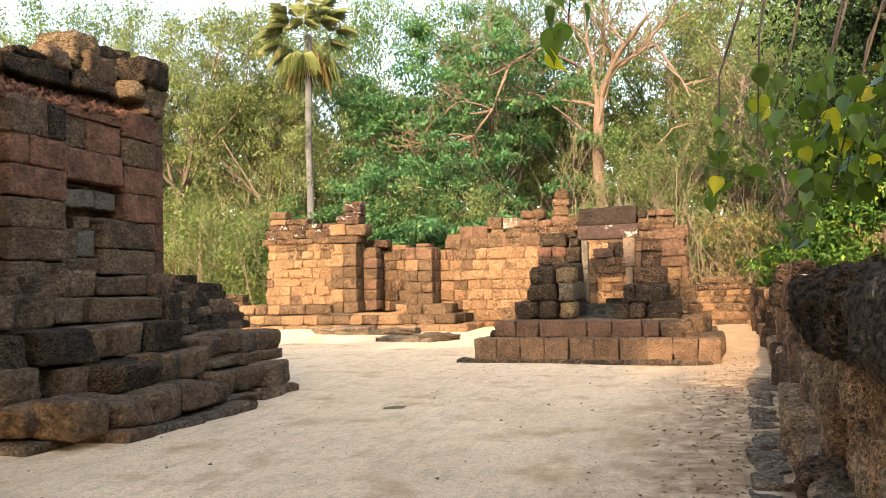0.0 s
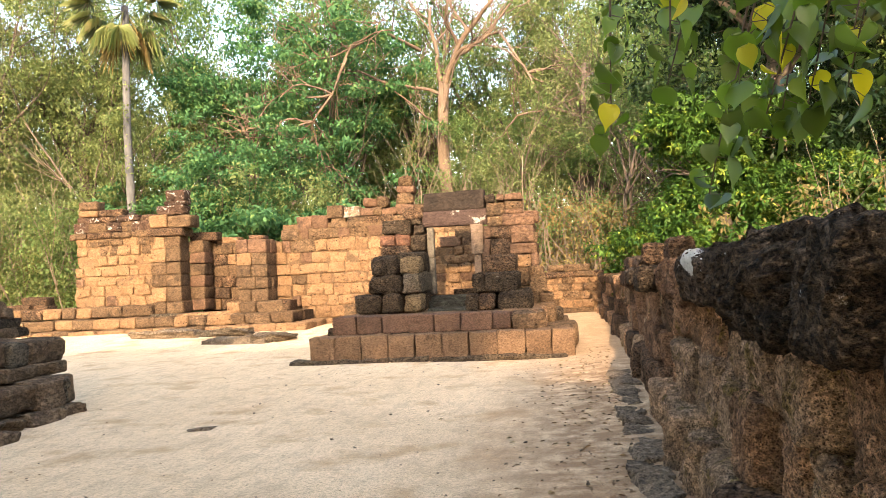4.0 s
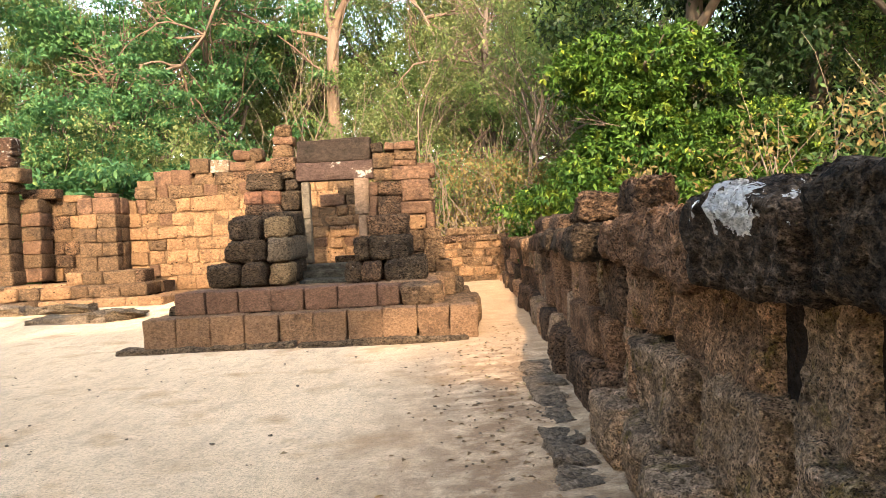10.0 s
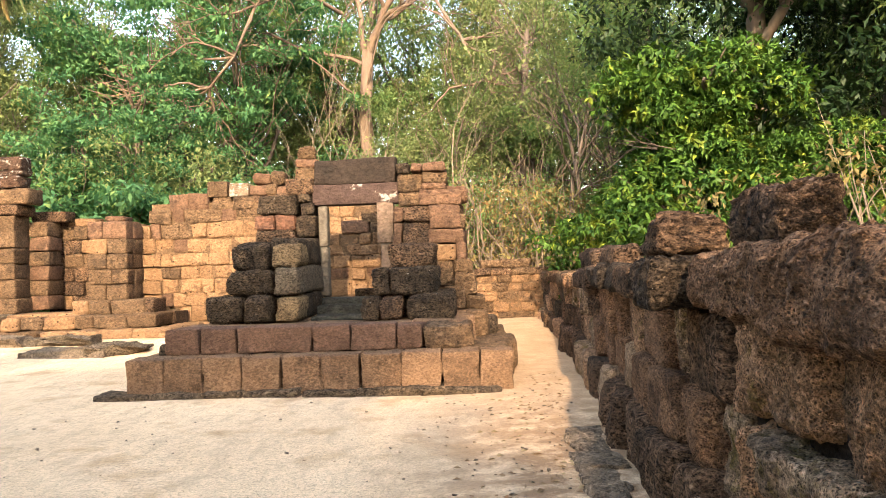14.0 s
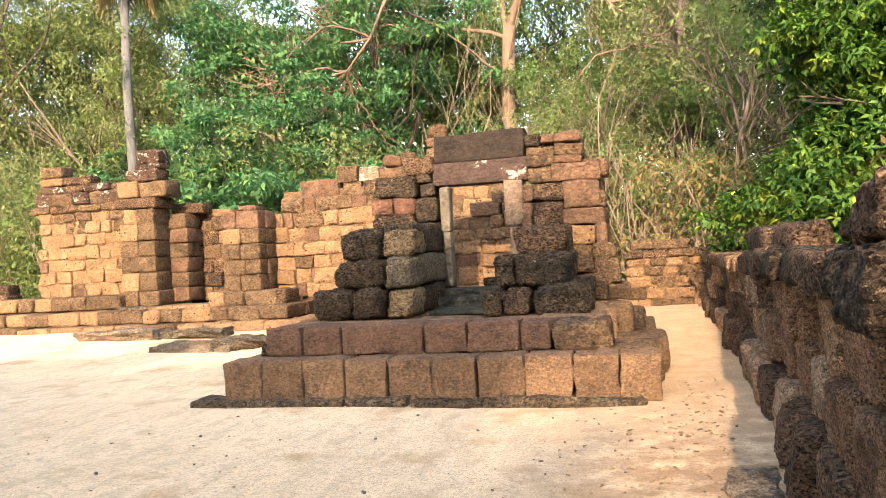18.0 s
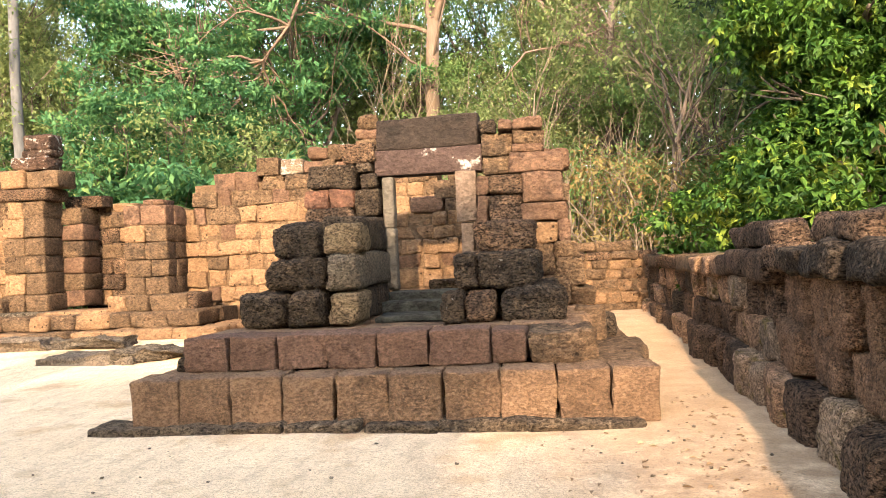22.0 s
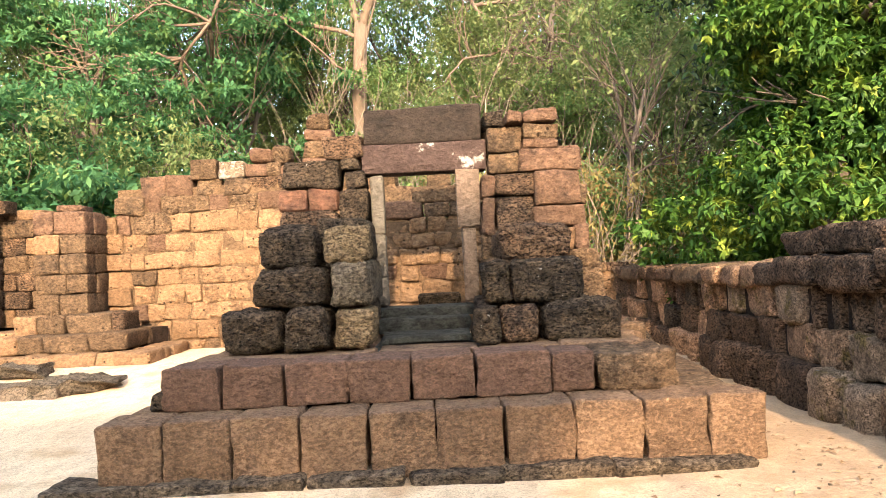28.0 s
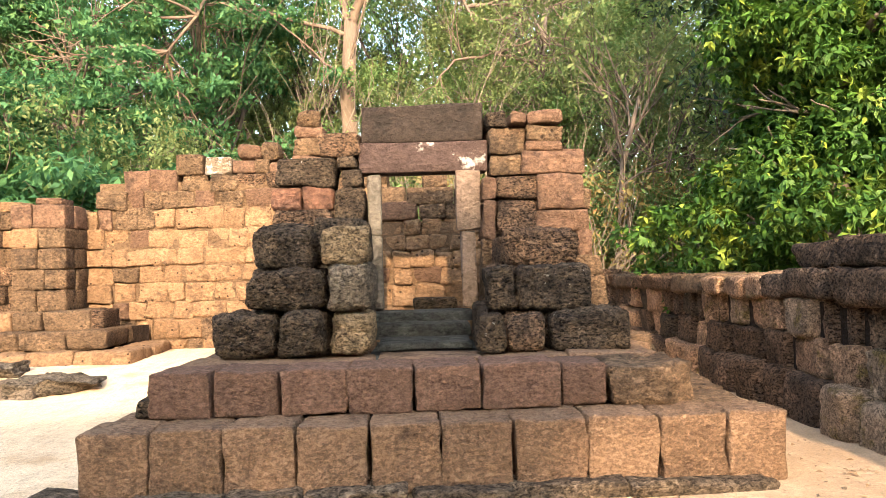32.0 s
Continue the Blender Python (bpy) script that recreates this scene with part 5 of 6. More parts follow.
def tree_kind(seed, height, bole, lean, crown_r, n_clump, per, size, width, squash, leaf, bark, radius, level_kids=(3, 5), droop=0.2, low=0.0):
    """Meshes of one kind of tree, standing at the origin: trunk with limbs, and crown."""
    rnd = random.Random(seed)
    verts, faces, tips = [], [], []
    top = Vector((lean[0], lean[1], bole))
    trunk = [Vector((0, 0, -0.3)), Vector((lean[0] * 0.15 + rnd.uniform(-0.1, 0.1), lean[1] * 0.15, bole * 0.3)), Vector((lean[0] * 0.5, lean[1] * 0.5 + rnd.uniform(-0.15, 0.15), bole * 0.65)), top]
    tube(trunk, [radius * 1.25, radius, radius * 0.85, radius * 0.72], 10, verts, faces)
    for i in range(rnd.randint(4, 6)):
        a = 2 * math.pi * (i + rnd.random() * 0.7) / 5
        start = trunk[2].lerp(top, rnd.uniform(0.2, 1.0))
        grow(verts, faces, tips, start, (math.cos(a) * 0.75, math.sin(a) * 0.75, rnd.uniform(0.5, 1.2)), (height - bole) * rnd.uniform(0.5, 0.75), radius * 0.5, 2, rnd, 0.22, 0.05, level_kids)
    cents, rads = [], []
    pool = [t for t, l in tips if l <= 1]
    for i in range(n_clump):
        if rnd.random() < 0.62 and pool:
            c = rnd.choice(pool) + Vector((rnd.uniform(-1, 1), rnd.uniform(-1, 1), rnd.uniform(-0.6, 0.6))) * crown_r * 0.16
        else:
            a, h = rnd.uniform(0, 2 * math.pi), rnd.random()
            rr = crown_r * math.sqrt(max(0.05, 1 - (2 * h - 1) ** 2)) * rnd.uniform(0.5, 1.0)
            c = Vector((lean[0] + rr * math.cos(a), lean[1] + rr * math.sin(a), bole * (0.75 - low) + (height - bole * (0.75 - low)) * h))
        cents.append(c)
        rads.append(crown_r * rnd.uniform(0.11, 0.23))
    crown = leaf_cloud("crown", cents, rads, per, size, width, squash, seed, leaf, droop)
    return mesh_of("trunk", verts, faces, bark), crown


def plant(kind, name, x, y, scale, turn, label, category="tree", group="", tall=1.0):
    e = empty(name, (x, y, ground_height(x, y) if abs(x) < 14 and abs(y) < 14 else 0.2), label, category, group)
    e.scale = (scale, scale, scale * tall)
    e.rotation_euler = (0, 0, radians(turn))
    for part_name, me in (("trunk", kind[0]), ("crown", kind[1])):
        if me:
            o = new(part_name, me)
            o.parent = e
    return e


AIRY = tree_kind(21, 13.5, 6.0, (0.5, 0.3), 4.2, 170, 112, 0.18, 0.075, 0.8, LEAF_LIGHT, BARK, 0.20, droop=0.3)
AIRY_B = tree_kind(27, 14.5, 5.0, (-0.6, 0.2), 4.0, 170, 112, 0.17, 0.07, 0.9, LEAF_LIGHT, BARK, 0.18, droop=0.5, low=0.3)
LAYERED = tree_kind(33, 12.0, 4.5, (0.3, -0.2), 4.4, 130, 140, 0.21, 0.095, 0.26, LEAF_DEEP, BARK, 0.22, droop=0.0, low=0.35)
LAYERED_B = tree_kind(35, 10.0, 3.0, (-0.3, -0.2), 4.2, 130, 140, 0.21, 0.095, 0.28, LEAF_DEEP, BARK, 0.18, droop=0.0, low=0.5)
ROUND = tree_kind(45, 12.5, 5.0, (0.2, 0.4), 4.2, 150, 128, 0.18, 0.075, 0.75, LEAF_MID, BARK, 0.22, low=0.3)
ROUND_B = tree_kind(47, 14.0, 6.0, (-0.5, 0.1), 4.4, 160, 120, 0.18, 0.075, 0.8, LEAF_MID, BARK, 0.20, low=0.1)


def bush_kind(seed, height, r, n_clump, per, size, width, leaf, squash=0.7, stems=7):
    rnd = random.Random(seed)
    verts, faces, tips = [], [], []
    for i in range(stems):
        a = rnd.uniform(0, 6.28)
        grow(verts, faces, tips, (rnd.uniform(-0.3, 0.3), rnd.uniform(-0.3, 0.3), -0.1), (math.cos(a) * 0.5, math.sin(a) * 0.5, 1.2), height * rnd.uniform(0.5, 0.9), 0.035, 1, rnd, 0.2, 0.03, (2, 4), least=0.008)
    cents = [Vector((rnd.gauss(0, r * 0.5), rnd.gauss(0, r * 0.5), rnd.uniform(0.2, height))) for _ in range(n_clump)]
    rads = [r * rnd.uniform(0.2, 0.4) for _ in cents]
    return mesh_of("stems", verts, faces, TWIG), leaf_cloud("leaves", cents, rads, per, size, width, squash, seed, leaf)


BUSH = bush_kind(61, 3.6, 2.4, 80, 115, 0.135, 0.058, LEAF_MID)
BUSH_LIGHT = bush_kind(63, 4.5, 2.4, 80, 120, 0.125, 0.052, LEAF_LIGHT)
BUSH_DEEP = bush_kind(65, 3.4, 2.2, 60, 120, 0.22, 0.10, LEAF_DEEP, 0.35)
BUSH_DRY = bush_kind(67, 3.2, 2.0, 34, 60, 0.13, 0.05, LEAF_DRY, 0.8, 16)

G = "trees of the wood behind the ruins"
WOOD = [
    # kind, x, y, scale, turn, tall
    (AIRY, -20.5, 16, 1.05, 10, 1.0), (AIRY_B, -25, 19, 1.0, 80, 1.0), (AIRY, -17.2, 21, 1.1, 200, 1.05), (AIRY_B, -29, 26, 1.2, 30, 1.0), (AIRY, -22, 28, 1.2, 300, 1.05),
    (AIRY_B, -14.6, 18, 0.9, 140, 0.95), (LAYERED, -9.0, 20, 1.1, 60, 1.05), (LAYERED_B, -8.2, 15.5, 0.85, 150, 0.95), (LAYERED, -6.0, 24, 1.2, 240, 1.1), (LAYERED_B, -12.0, 17.0, 0.75, 20, 0.8),
    (ROUND, -11.5, 27, 1.25, 100, 1.15), (AIRY, -3.4, 28, 0.9, 50, 1.0), (ROUND_B, -2.8, 29, 1.3, 190, 1.15), (AIRY_B, 2.5, 31, 1.25, 260, 1.15), (AIRY, 5.8, 26, 1.1, 120, 1.1),
    (ROUND, 8.4, 22, 1.0, 310, 1.05), (AIRY_B, 3.8, 19.5, 0.8, 15, 0.8), (ROUND_B, 12.5, 26, 1.2, 70, 1.15), (AIRY, 18.0, 19, 1.0, 230, 1.05), (ROUND, 19, 24, 1.15, 160, 1.1),
    (LAYERED, 17.5, 12, 0.95, 20, 1.0), (AIRY_B, 22.5, 14, 1.05, 270, 1.1), (ROUND_B, 14.5, 6.5, 0.9, 200, 1.05), (AIRY, 20, 4, 1.0, 90, 1.05), (ROUND, 25, 8, 1.2, 330, 1.1),
    (ROUND, 6.4, 19.5, 0.8, 33, 0.9), (AIRY_B, 9.2, 17.5, 0.8, 120, 0.9), (ROUND, 1.2, 23.5, 0.8, 210, 0.9), (AIRY, 10.5, 30, 1.2, 33, 1.1),
    (ROUND, -16.5, 33, 1.4, 45, 1.2), (ROUND_B, 7.5, 35, 1.4, 10, 1.2), (LAYERED, -27, 13, 1.0, 110, 1.0), (AIRY, -31, 16, 1.1, 170, 1.05), (ROUND_B, -34, 22, 1.2, 250, 1.1), (AIRY_B, -35, 11, 1.1, 40, 1.0), (ROUND, -24.5, 9, 0.9, 75, 0.9), (AIRY, -38, 30, 1.4, 10, 1.1), (ROUND, 30, 18, 1.3, 130, 1.1), (ROUND_B, -7.2, 37, 1.4, 85, 1.2),
]
NAMES = {id(AIRY): "tall airy tree with light yellow-green leaves", id(AIRY_B): "tall airy tree with drooping light green leaves", id(LAYERED): "dark green tree with flat layered foliage", id(LAYERED_B): "low dark green tree with flat layered foliage", id(ROUND): "mid-green broadleaf tree with a grey trunk", id(ROUND_B): "mid-green broadleaf tree with a pale trunk"}
for kind, x, y, s, turn, tall in WOOD:
    plant(kind, "tree", x, y, s, turn, NAMES[id(kind)], "tree", G, tall)
GB = "bushes of the undergrowth"
URND = random.Random(77)
for i in range(40):
    x = -36 + 60 * (i + URND.random()) / 40
    y = URND.uniform(14.2, 16.0) if i % 2 else URND.uniform(16.0, 21)
    kind = URND.choice((BUSH, BUSH_LIGHT, BUSH_DEEP, BUSH_DRY, BUSH_LIGHT if x < -12 else BUSH))
    plant(kind, "bush", x, y, URND.uniform(0.8, 1.25), URND.uniform(0, 360), {id(BUSH): "mid-green leafy bush", id(BUSH_LIGHT): "light green leafy bush", id(BUSH_DEEP): "deep green bush with flat leaf tiers", id(BUSH_DRY): "half-dry brown bush with bare pale stems"}[id(kind)] + " in the undergrowth", "bush", GB)
for x, y, kind, s in ((-6.9, 13.4, BUSH_DEEP, 1.15), (-6.0, 13.9, BUSH_DEEP, 1.2), (-9.0, 13.8, BUSH_DEEP, 1.0), (2.0, 13.5, BUSH_DRY, 1.2), (4.0, 13.5, BUSH_DRY, 1.2), (5.4, 12.6, BUSH_DRY, 1.1), (0.4, 13.0, BUSH, 0.9), (4.6, 15.5, BUSH, 1.1), (12.5, 1.5, BUSH_DRY, 1.2), (11, -1.5, BUSH, 0.9), (9.5, 1.0, BUSH_DRY, 1.0), (13.5, -3.5, BUSH_DRY, 1.2), (15.5, 1.0, BUSH_LIGHT, 1.1), (-15.5, 13.5, BUSH_LIGHT, 1.1), (-18.5, 14.0, BUSH_LIGHT, 1.2), (-13.8, 15.5, BUSH, 1.2), (-17.0, 17.5, BUSH, 1.3), (-21.5, 15.5, BUSH_LIGHT, 1.2)):
    plant(kind, "bush", x, y, s, x * 40, "leafy bush growing close behind the ruined wall", "bush", GB)


def lush_tree(tall):
    """The big evergreen beside the wall: crown down to the ground, leaves in whorls."""
    rnd = random.Random(91)
    verts, faces, tips = [], [], []
    tube([(0, 0, -0.3), (0.1, 0, tall * 0.3), (-0.1, 0.2, tall * 0.6), (0.2, 0.1, tall)], [0.26, 0.22, 0.18, 0.10], 12, verts, faces)
    for i in range(16):
        a, h = rnd.uniform(0, 6.28), rnd.uniform(1.2, tall * 0.95)
        grow(verts, faces, tips, (0, 0, h), (math.cos(a), math.sin(a), 0.35), rnd.uniform(1.2, 1.8), 0.08, 1, rnd, 0.2, 0.0, (3, 5))
    cents, rads = [], []
    for i in range(310):
        a, h = rnd.uniform(0, 2 * math.pi), rnd.random()
        z = 0.7 + tall * h ** 1.1
        env = 3.0 * (0.80 + 0.35 * math.sin(2.3 * h * math.pi)) * (1.0 if h < 0.8 else 1 - (h - 0.8) * 3.2)
        rr = env * (0.72 + 0.28 * rnd.random()) * (1 + 0.16 * math.sin(3 * a + 5 * h))
        if i % 4 == 0:
            rr *= 0.55
        cents.append(Vector((rr * math.cos(a), rr * math.sin(a), z)))
        rads.append(rnd.uniform(0.35, 0.62))
    crown = leaf_cloud("crown", cents, rads, 46, 0.15, 0.062, 0.62, 92, LEAF_LUSH, 0.45, 6)
    return mesh_of("trunk", verts, faces, BARK), crown


LUSH = lush_tree(4.8)
plant(LUSH, "evergreen_tree", 8.3, 7.0, 1.0, 20, "big glossy green evergreen leafed down to the wall")
# crowns that stand in shade, darkened by their leaf colour
DUSKY = tree_kind(71, 13.0, 7.0, (-0.6, -0.4), 4.4, 470, 85, 0.20, 0.085, 0.55, LEAF_SHADED, BARK, 0.27, droop=0.3, low=0.32)
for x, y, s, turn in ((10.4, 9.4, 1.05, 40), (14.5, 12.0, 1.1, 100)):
    plant(DUSKY, "dusky_tree", x, y, s, turn, "tall tree with a dense crown coloured dark to stand for shade", "tree", "dusky trees")
plant(LUSH, "evergreen_tree", 10.3, 5.4, 0.68, 110, "young glossy green evergreen close to the wall")


def palm(x, y, height):
    """A tall fan palm: bare grey trunk, a ball of fans, a skirt of hanging dry ones."""
    rnd = random.Random(17)
    e = empty("fan_palm", (x, y, 0.2), "tall fan palm with a bare grey trunk and hanging dry skirt", "palm")
    v, f = tube([(0, 0, -0.3), (0.05, 0, height * 0.3), (-0.05, 0.02, height * 0.6), (0.04, 0, height)], [0.24, 0.17, 0.15, 0.14], 12)
    t = new("trunk", mesh_of("trunk", v, f, BARK_PALM))
    t.parent = e
    for i in range(32):
        el = rnd.uniform(-1.15, 1.25)
        az = 2.4 * i + rnd.uniform(-0.3, 0.3)
        d = Vector((math.cos(az) * math.cos(el), math.sin(az) * math.cos(el), math.sin(el)))
        root = Vector((0, 0, height + 0.5 * math.sin(max(el, -0.3))))
        hub = root + d * rnd.uniform(0.95, 1.3)
        vs, fs = tube([root, root.lerp(hub, 0.5) + Vector((0, 0, 0.05)), hub], [0.025, 0.02, 0.016], 4)
        side = d.cross(Vector((0, 0, 1)))
        side = side.normalized() if side.length > 0.05 else Vector((1, 0, 0))
        nrm = side.cross(d).normalized()
        for j in range(17):
            a = radians(-105 + 210 * j / 16)
            w = (d * math.cos(a) + side * math.sin(a)).normalized()
            ln = rnd.uniform(0.95, 1.2) * (1 - 0.22 * abs(a))
            tip = hub + w * ln - nrm * 0.10 - Vector((0, 0, 0.22 + (0.30 if el < -0.2 else 0.0)))
            wid = w.cross(nrm).normalized() * 0.027
            k = len(vs)
            m = hub + w * ln * 0.55 + nrm * 0.015
            vs += [hub, m + wid, tip, m - wid]
            fs += [(k, k + 1, k + 2), (k, k + 2, k + 3)]
        fr = new("frond", mesh_of("frond", vs, fs, LEAF_DRY if el < -1.0 else FROND, False))
        fr.parent = e


palm(-12.4, 15.0, 12.5)


def bare_tree():
    rnd = random.Random(58)
    e = empty("bare_tree", (-0.9, 24.0, 0.1), "pale leafless tree with a forked trunk and twisting branches", "tree")
    v, f, tips = [], [], []
    tube([(0, 0, -0.3), (0.1, 0, 4), (-0.1, 0, 8), (0.1, 0, 10.8)], [0.42, 0.33, 0.28, 0.25], 12, v, f)
    for start, way, ln, r in (((0.1, 0, 10.6), (0.35, -0.1, 1.0), 5.0, 0.20), ((0.05, 0, 10.6), (-0.35, 0.1, 1.0), 4.5, 0.15), ((0.05, 0, 10.2), (-1.0, -0.2, 0.55), 5.5, 0.09), ((0.6, 0, 12.0), (1.0, 0.0, 0.4), 5.5, 0.09), ((-0.1, 0, 9.0), (0.9, -0.3, 0.9), 4.0, 0.06), ((0, 0, 8.4), (-0.8, 0.2, 0.8), 4.5, 0.06)):
        grow(v, f, tips, start, way, ln, r, 3, rnd, 0.32, 0.0, (3, 4), 0.95, 0.66, 0.019)
    # long twisting side branches that hang out over the wood
    for pts, r in (([(-1.0, 0, 12.5), (-2.4, -2.2, 12.9), (-3.6, -4.2, 11.6), (-4.2, -5.2, 9.4), (-5.0, -5.6, 8.2)], 0.09), ([(1.6, 0, 12.8), (3.0, -1.6, 12.6), (4.2, -3.2, 10.2), (4.9, -4.0, 8.4), (6.4, -4.4, 7.9)], 0.08)):
        tube(pts, [r * (1 - 0.15 * i) for i in range(len(pts))], 7, v, f)
        for p in pts[2:]:
            for _ in range(4):
                grow(v, f, tips, p, (rnd.uniform(-1, 1), rnd.uniform(-0.6, 0.6), rnd.uniform(-0.9, 0.6)), 2.6, 0.055, 2, rnd, 0.45, -0.02, (3, 4), 1.0, 0.66, 0.020)
    t = new("trunk", mesh_of("trunk", v, f, BARK_PALE))
    t.parent = e
    cents = [p for p, l in tips if l == 0][::9]
    c = new("leaves", leaf_cloud("leaves", cents, [0.35] * len(cents), 5, 0.12, 0.05, 0.8, 3, LEAF_DRY))
    c.parent = e


bare_tree()


def thicket():
    """Thin bare stems and dry twigs among the trees, past counting."""
    rnd = random.Random(13)
    v, f, tips = [], [], []
    for i in range(90):
        x, y = (rnd.uniform(-3, 7), rnd.uniform(13.5, 22)) if i % 3 else (rnd.uniform(-24, -12), rnd.uniform(12, 17))
        grow(v, f, tips, (x, y, 0), (rnd.uniform(-0.4, 0.4), rnd.uniform(-0.3, 0.3), 1.0), rnd.uniform(2.2, 6.0), rnd.uniform(0.02, 0.045), 2, rnd, 0.16, 0.05, (2, 4), 0.7, 0.55, 0.008)
    ob = new("thicket", mesh_of("thicket", v, f, TWIG))
    tagged(ob, "thin bare stems and dry twigs in the undergrowth", "undergrowth", kind="stuff")


thicket()


def far_wood():
    """The wood further off, one mass of leaves past counting."""
    rnd = random.Random(19)
    for mat_, seed, x0, x1, y0, y1, n in ((LEAF_MID, 1, -75, 60, 38, 46, 1500), (LEAF_LIGHT, 2, -75, 60, 34, 42, 600), (LEAF_MID, 3, -60, -40, -5, 40, 110), (LEAF_MID, 4, 30, 44, -20, 40, 150)):
        cents = [Vector((rnd.uniform(x0, x1), rnd.uniform(y0, y1), rnd.random() * 13.5)) for _ in range(n)]
        ob = new("far_wood", leaf_cloud("far_wood", cents, [rnd.uniform(1.4, 2.8) for _ in cents], 70, 0.55, 0.30, 0.8, seed, mat_))
        tagged(ob, "distant green wood behind the clearing", "wood", kind="stuff")


far_wood()
# slim trunks that catch the sun
for i, (x, y, h, r, lean) in enumerate(((5.2, 19.0, 10, 0.16, 0.3), (6.0, 20.5, 9, 0.12, -0.3), (13.2, 3.0, 9, 0.15, 0.5), (14.2, 2.2, 9, 0.12, -0.4), (12.8, -1.0, 9, 0.14, 0.6), (6.1, 13.5, 5.5, 0.09, 0.5), (7.0, 14.5, 6, 0.08, -0.4))):
    e = empty("slim_tree", (x, y, 0.1), "slim leaning trunk at the edge of the wood", "tree", "slim trunks")
    v, f, tips = [], [], []
    rr = random.Random(100 + i)
    tube([(0, 0, -0.3), (lean * 0.4, 0, h * 0.35), (lean * 0.7, 0.1, h * 0.7), (lean * 1.6, 0, h)], [r, r * 0.85, r * 0.7, r * 0.5], 9, v, f)
    for k in range(5):
        grow(v, f, tips, (lean * (0.6 + 0.15 * k), 0, h * (0.6 + 0.09 * k)), (rr.uniform(-1, 1), rr.uniform(-1, 1), 0.8), 2.2, r * 0.35, 2, rr, 0.25, 0.05, (2, 4))
    t = new("trunk", mesh_of("trunk", v, f, BARK))
    t.parent = e
    cc = [p for p, l in tips if l == 0]
    c = new("crown", leaf_cloud("crown", cc, [0.5] * len(cc), 14, 0.17, 0.07, 0.7, 200 + i, LEAF_LIGHT))
    c.parent = e

# ---- unseen trees added behind the walker, whose shade lies over the sand ----
SHADE = tree_kind(83, 12.0, 6.0, (0.2, 0.1), 2.6, 200, 60, 0.42, 0.26, 0.6, LEAF_MID, BARK, 0.3, (2, 3))
BROAD = tree_kind(84, 9.5, 4.0, (0.2, 0.1), 4.2, 230, 55, 0.42, 0.26, 0.6, LEAF_MID, BARK, 0.3, (2, 3), low=0.2)
TALL = tree_kind(86, 13.8, 11.2, (0, 0), 1.0, 70, 60, 0.40, 0.25, 0.6, LEAF_MID, BARK, 0.22, (2, 3), low=-0.27)
for kind, x, y, s, turn in ((TALL, 2.5, -24.8, 1.0, 0), (SHADE, 0.2, -24.6, 1.08, 15), (BROAD, 7.3, -24.0, 0.96, 250), (BROAD, -5.6, -25.0, 0.84, 130), (BROAD, -4.2, -18.5, 0.84, 300), (BROAD, 12.5, -22.0, 0.8, 60), (BROAD, -12.5, -24.0, 0.84, 10), (BROAD, 3.4, -27.0, 0.88, 100), (BROAD, 2.9, -25.6, 0.88, 40)):
    plant(kind, "shade_tree", x, y, s, turn, "unseen broad leafy tree added to shade the sand", "tree", "shade trees")


# ---- fig branch hanging over the wall ----
def fig_leaf(seed):
    """A heart-shaped leaf with a long drip tip, folded along its midrib, hanging from its stalk at the origin."""
    rnd = random.Random(seed)
    half = [(0.0, 0.0), (0.030, 0.012), (0.052, -0.010), (0.058, -0.036), (0.050, -0.062), (0.034, -0.086), (0.016, -0.106), (0.006, -0.124), (0.0, -0.150)]
    curl, fold = rnd.uniform(0.1, 0.5), rnd.uniform(0.15, 0.45)
    verts, faces = [], []
    mid = [(0, z) for _, z in half]
    for x, z in half:
        verts.append((0, curl * z * z * 3, z))
    k = len(half)
    for sgn in (1, -1):
        o = len(verts)
        for x, z in half[1:-1]:
            verts.append((sgn * x, -abs(x) * fold + curl * z * z * 3, z))
        for i in range(len(half) - 2):
            if i == 0:
                q = (0, 1, o)
            else:
                q = (i, i + 1, o + i, o + i - 1)
            faces.append(q if sgn > 0 else tuple(reversed(q)))
        q = (k - 2, k - 1, o + k - 3)
        faces.append(q if sgn > 0 else tuple(reversed(q)))
    return mesh_of("leaf", verts, faces, LEAF_FIG)


def leaf_mat_single(name, c, through):
    m, nt, nodes, links, bsdf = node_mat(name)
    oi = nodes.new("ShaderNodeObjectInfo")
    col = ramp(nodes, links, oi.outputs["Random"], [(0.0, tuple(v * 0.6 for v in c)), (0.55, c), (0.90, tuple(v * 1.35 for v in c)), (0.95, (0.50, 0.46, 0.03))])
    links.new(col, bsdf.inputs["Base Color"])
    bsdf.inputs["Roughness"].default_value = 0.36
    tr = nodes.new("ShaderNodeBsdfTranslucent")
    links.new(mixed(nodes, links, 1.0, col, (1.6, 1.5, 0.5), "MULTIPLY"), tr.inputs["Color"])
    mx = nodes.new("ShaderNodeMixShader")
    mx.inputs[0].default_value = through
    links.new(bsdf.outputs[0], mx.inputs[1])
    links.new(tr.outputs[0], mx.inputs[2])
    links.new(mx.outputs[0], nodes["Material Output"].inputs["Surface"])
    return m


FIGLEAF = leaf_mat_single("fig_leaf", (0.092, 0.162, 0.030), 0.5)


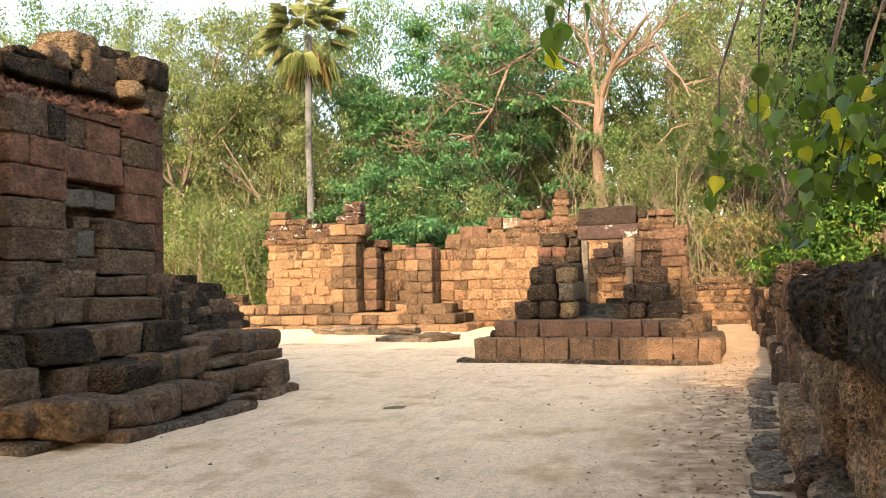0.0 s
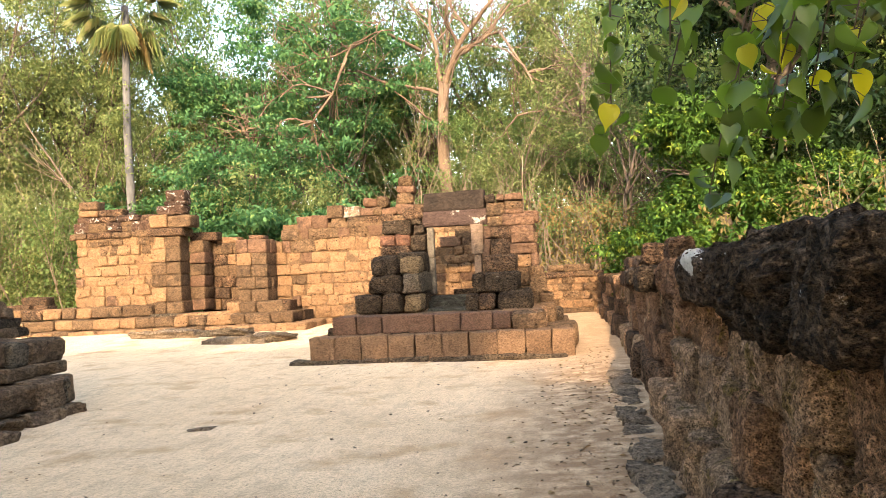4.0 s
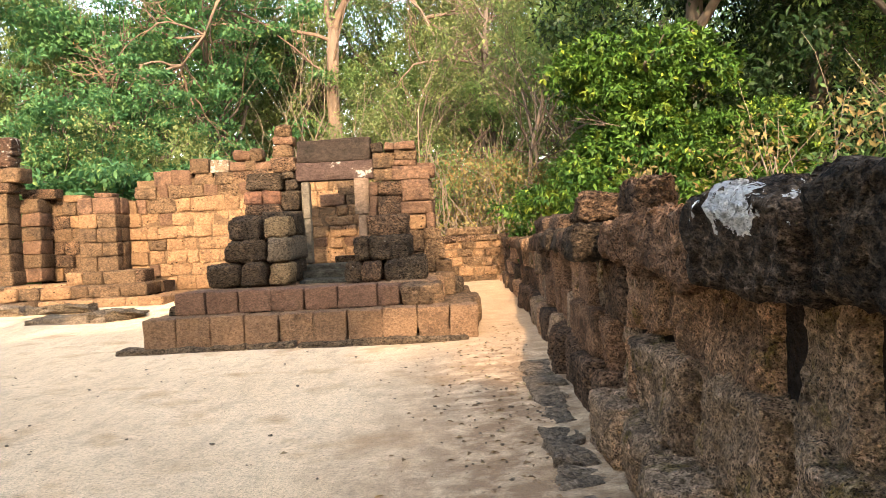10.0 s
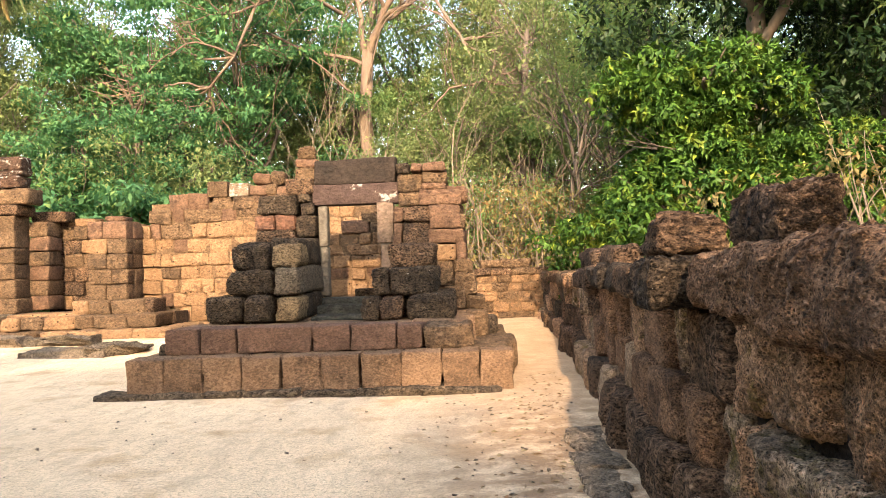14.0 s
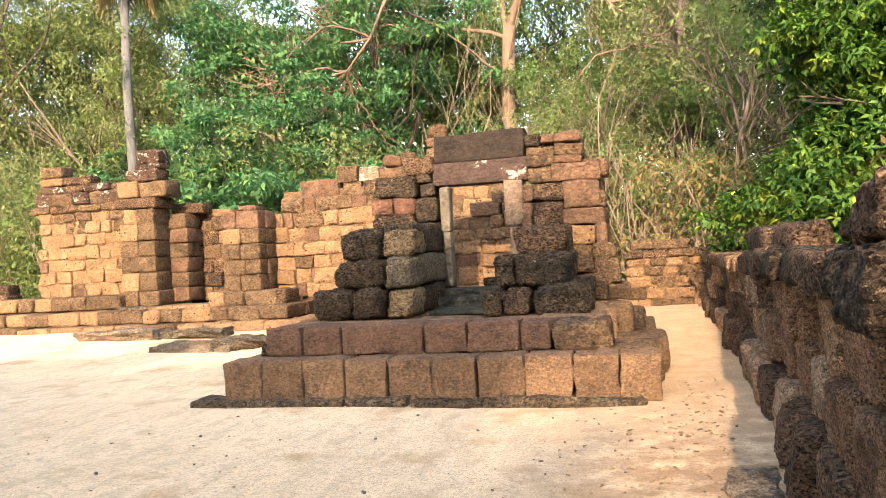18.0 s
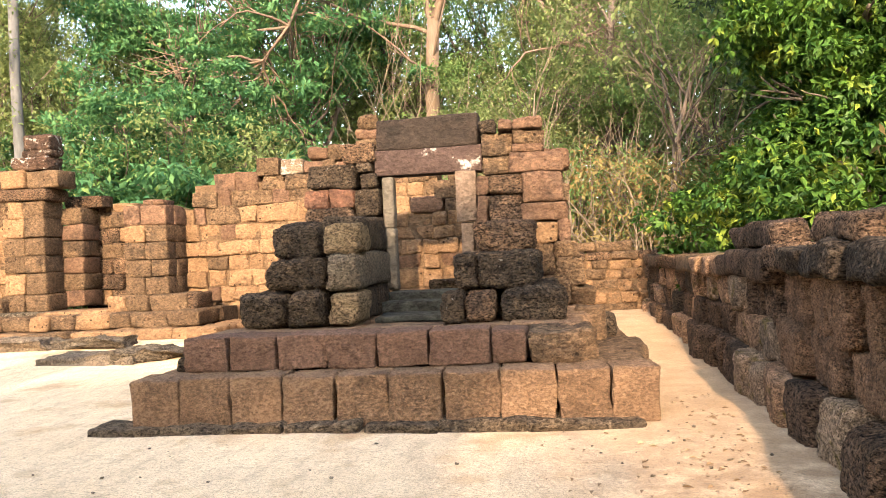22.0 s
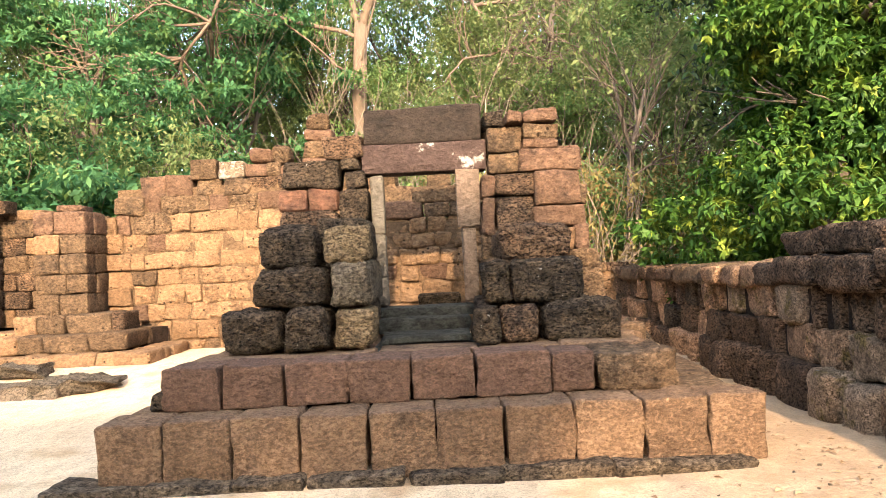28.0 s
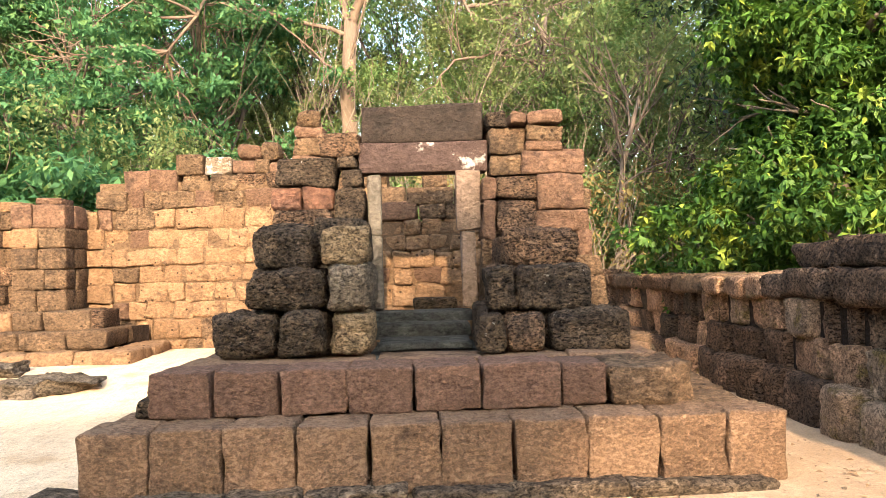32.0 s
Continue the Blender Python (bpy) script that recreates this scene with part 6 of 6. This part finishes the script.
def fig_tree():
    rnd = random.Random(29)
    e = empty("fig_tree", (6.8, -11.8, 0), "fig tree with hanging heart-shaped leaves over the wall", "tree")
    off = e.location
    v, f = [], []
    tube([Vector(p) - off for p in ((6.8, -11.8, -0.3), (6.7, -11.8, 1.6), (6.5, -11.6, 3.0), (6.1, -11.5, 4.2))], [0.26, 0.2, 0.17, 0.12], 10, v, f)
    limbs = [[(6.4, -11.6, 3.3), (5.5, -11.5, 3.15), (4.7, -11.4, 2.95), (4.1, -11.25, 2.8), (3.7, -11.1, 2.7)],
             [(6.2, -11.6, 3.9), (5.2, -12.0, 4.0), (4.0, -12.2, 3.6), (3.3, -12.4, 3.2)]]
    for l in limbs:
        tube([Vector(p) + Vector((0, 0, 0.7)) - off for p in l], [0.030 / (1 + 1.1 * i) for i in range(len(l))], 6, v, f)
    twigs = [((4.45, -11.3, 2.88), (4.10, -10.71, 1.84)), ((3.90, -11.15, 2.75), (3.67, -10.82, 2.14)), ((4.70, -11.4, 2.95), (4.27, -10.96, 2.05)), ((4.50, -11.35, 2.90), (4.07, -11.41, 2.20)),
             ((4.20, -11.25, 2.82), (3.92, -10.86, 2.32)), ((4.90, -11.4, 3.00), (4.56, -11.15, 2.20)), ((4.75, -11.4, 2.95), (4.42, -11.60, 2.30)), ((4.00, -11.2, 2.78), (3.88, -11.20, 2.40)),
             ((5.20, -11.45, 3.08), (4.80, -11.35, 2.45)), ((4.80, -11.4, 2.95), (4.36, -10.92, 2.08)), ((4.95, -11.42, 3.0), (4.46, -10.98, 2.16)), ((3.3, -12.4, 3.2), (3.02, -12.75, 2.62))]
    meshes, hanging = [fig_leaf(s) for s in range(5)], []
    for me in meshes:
        me.materials[0] = FIGLEAF
    for a, b in twigs:
        a, b = Vector(a) + Vector((0, 0, 0.7)), Vector(b)
        midp = a.lerp(b, 0.5) + Vector((rnd.uniform(-0.1, 0.1), rnd.uniform(-0.1, 0.1), 0.08))
        pts = [a, midp, b]
        tube([p - off for p in pts], [0.010, 0.007, 0.003], 5, v, f)
        n = max(8, int((b - a).length * 11))
        for i in range(n):
            t = 0.60 + 0.40 * i / (n - 1)
            p = (a.lerp(midp, t * 2) if t < 0.5 else midp.lerp(b, t * 2 - 1))
            az = rnd.uniform(0, 6.28)
            stalk = p + Vector((math.cos(az) * 0.07, math.sin(az) * 0.07, rnd.uniform(-0.05, 0.02)))
            tube([p - off, stalk - off], [0.0022, 0.0016], 4, v, f)
            o = new("leaf", rnd.choice(meshes))
            hanging.append(o)
            s = rnd.uniform(0.6, 1.08)
            o.matrix_basis = Matrix.Translation(stalk - off) @ Euler((rnd.uniform(-0.5, 0.9), rnd.uniform(-0.4, 0.4), az + 1.57 + rnd.uniform(-0.6, 0.6)), "XYZ").to_matrix().to_4x4() @ Matrix.Diagonal((s, s, s, 1))
    t = new("branch", mesh_of("branch", v, f, BARK))
    t.parent = e
    for o in hanging:
        o.parent = t
    cents, rads = [], []
    for i in range(110):
        cents.append(Vector((rnd.uniform(-1.5, 2.5), rnd.uniform(-0.6, 4.2), rnd.uniform(2.5, 5.5) if i % 2 else rnd.uniform(3.6, 6.5))))
        rads.append(rnd.uniform(0.3, 0.6))
    c = new("crown", leaf_cloud("crown", cents, rads, 45, 0.13, 0.10, 0.7, 41, LEAF_FIG, 0.7))
    c.parent = e


fig_tree()


# ---- litter on the sand ----
def litter():
    rnd = random.Random(3)
    verts, faces = [], []
    for i in range(700):
        if i % 3:
            yy = rnd.uniform(-14, 1)
            x = face_x(yy) - 0.45 - abs(rnd.gauss(0, 0.55))
        else:
            x, yy = rnd.uniform(-5, 4.2), rnd.uniform(-13, -0.4)
        if yy > -0.3 and x < 4.1:
            continue
        z = ground_height(x, yy) - 0.012
        a, s = rnd.uniform(0, 6.28), rnd.uniform(0.015, 0.04) * (1 if i % 3 else 0.5)
        u, w = Vector((math.cos(a), math.sin(a), 0)), Vector((-math.sin(a), math.cos(a), 0)) * 0.45
        k = len(verts)
        c = Vector((x, yy, z))
        h = Vector((0, 0, s * 0.45))
        verts += [c - u * s, c + w * s + h, c + u * s, c - w * s + h * 0.6]
        faces += [(k, k + 1, k + 2), (k, k + 2, k + 3)]
    ob = new("dry_leaves", mesh_of("dry_leaves", verts, faces, LITTER, False))
    tagged(ob, "dry brown leaves scattered on the sand", "leaf litter", kind="stuff")
    verts, faces = [], []
    for i in range(600):
        x, yy = rnd.uniform(-6, 4.2), rnd.uniform(-14, -0.45)
        if i % 2:
            yy = rnd.uniform(-13, 0)
            x = face_x(yy) - 0.4 - abs(rnd.gauss(0, 0.6))
        s = rnd.uniform(0.003, 0.009) if i % 5 else rnd.uniform(0.008, 0.016)
        p, fc = stone_verts(s * 2, s * 1.7, s * 1.2, s * 0.5, 0, 4, rnd, 0.4)
        k = len(verts)
        c = Vector((x, yy, ground_height(x, yy) - 0.016))
        verts += [Vector(q) + c for q in p]
        faces += [tuple(k + j for j in q) for q in fc]
    ob = new("pebbles", mesh_of("pebbles", verts, faces, KERB))
    tagged(ob, "small brown laterite pebbles on the sand", "pebbles", kind="stuff")


litter()
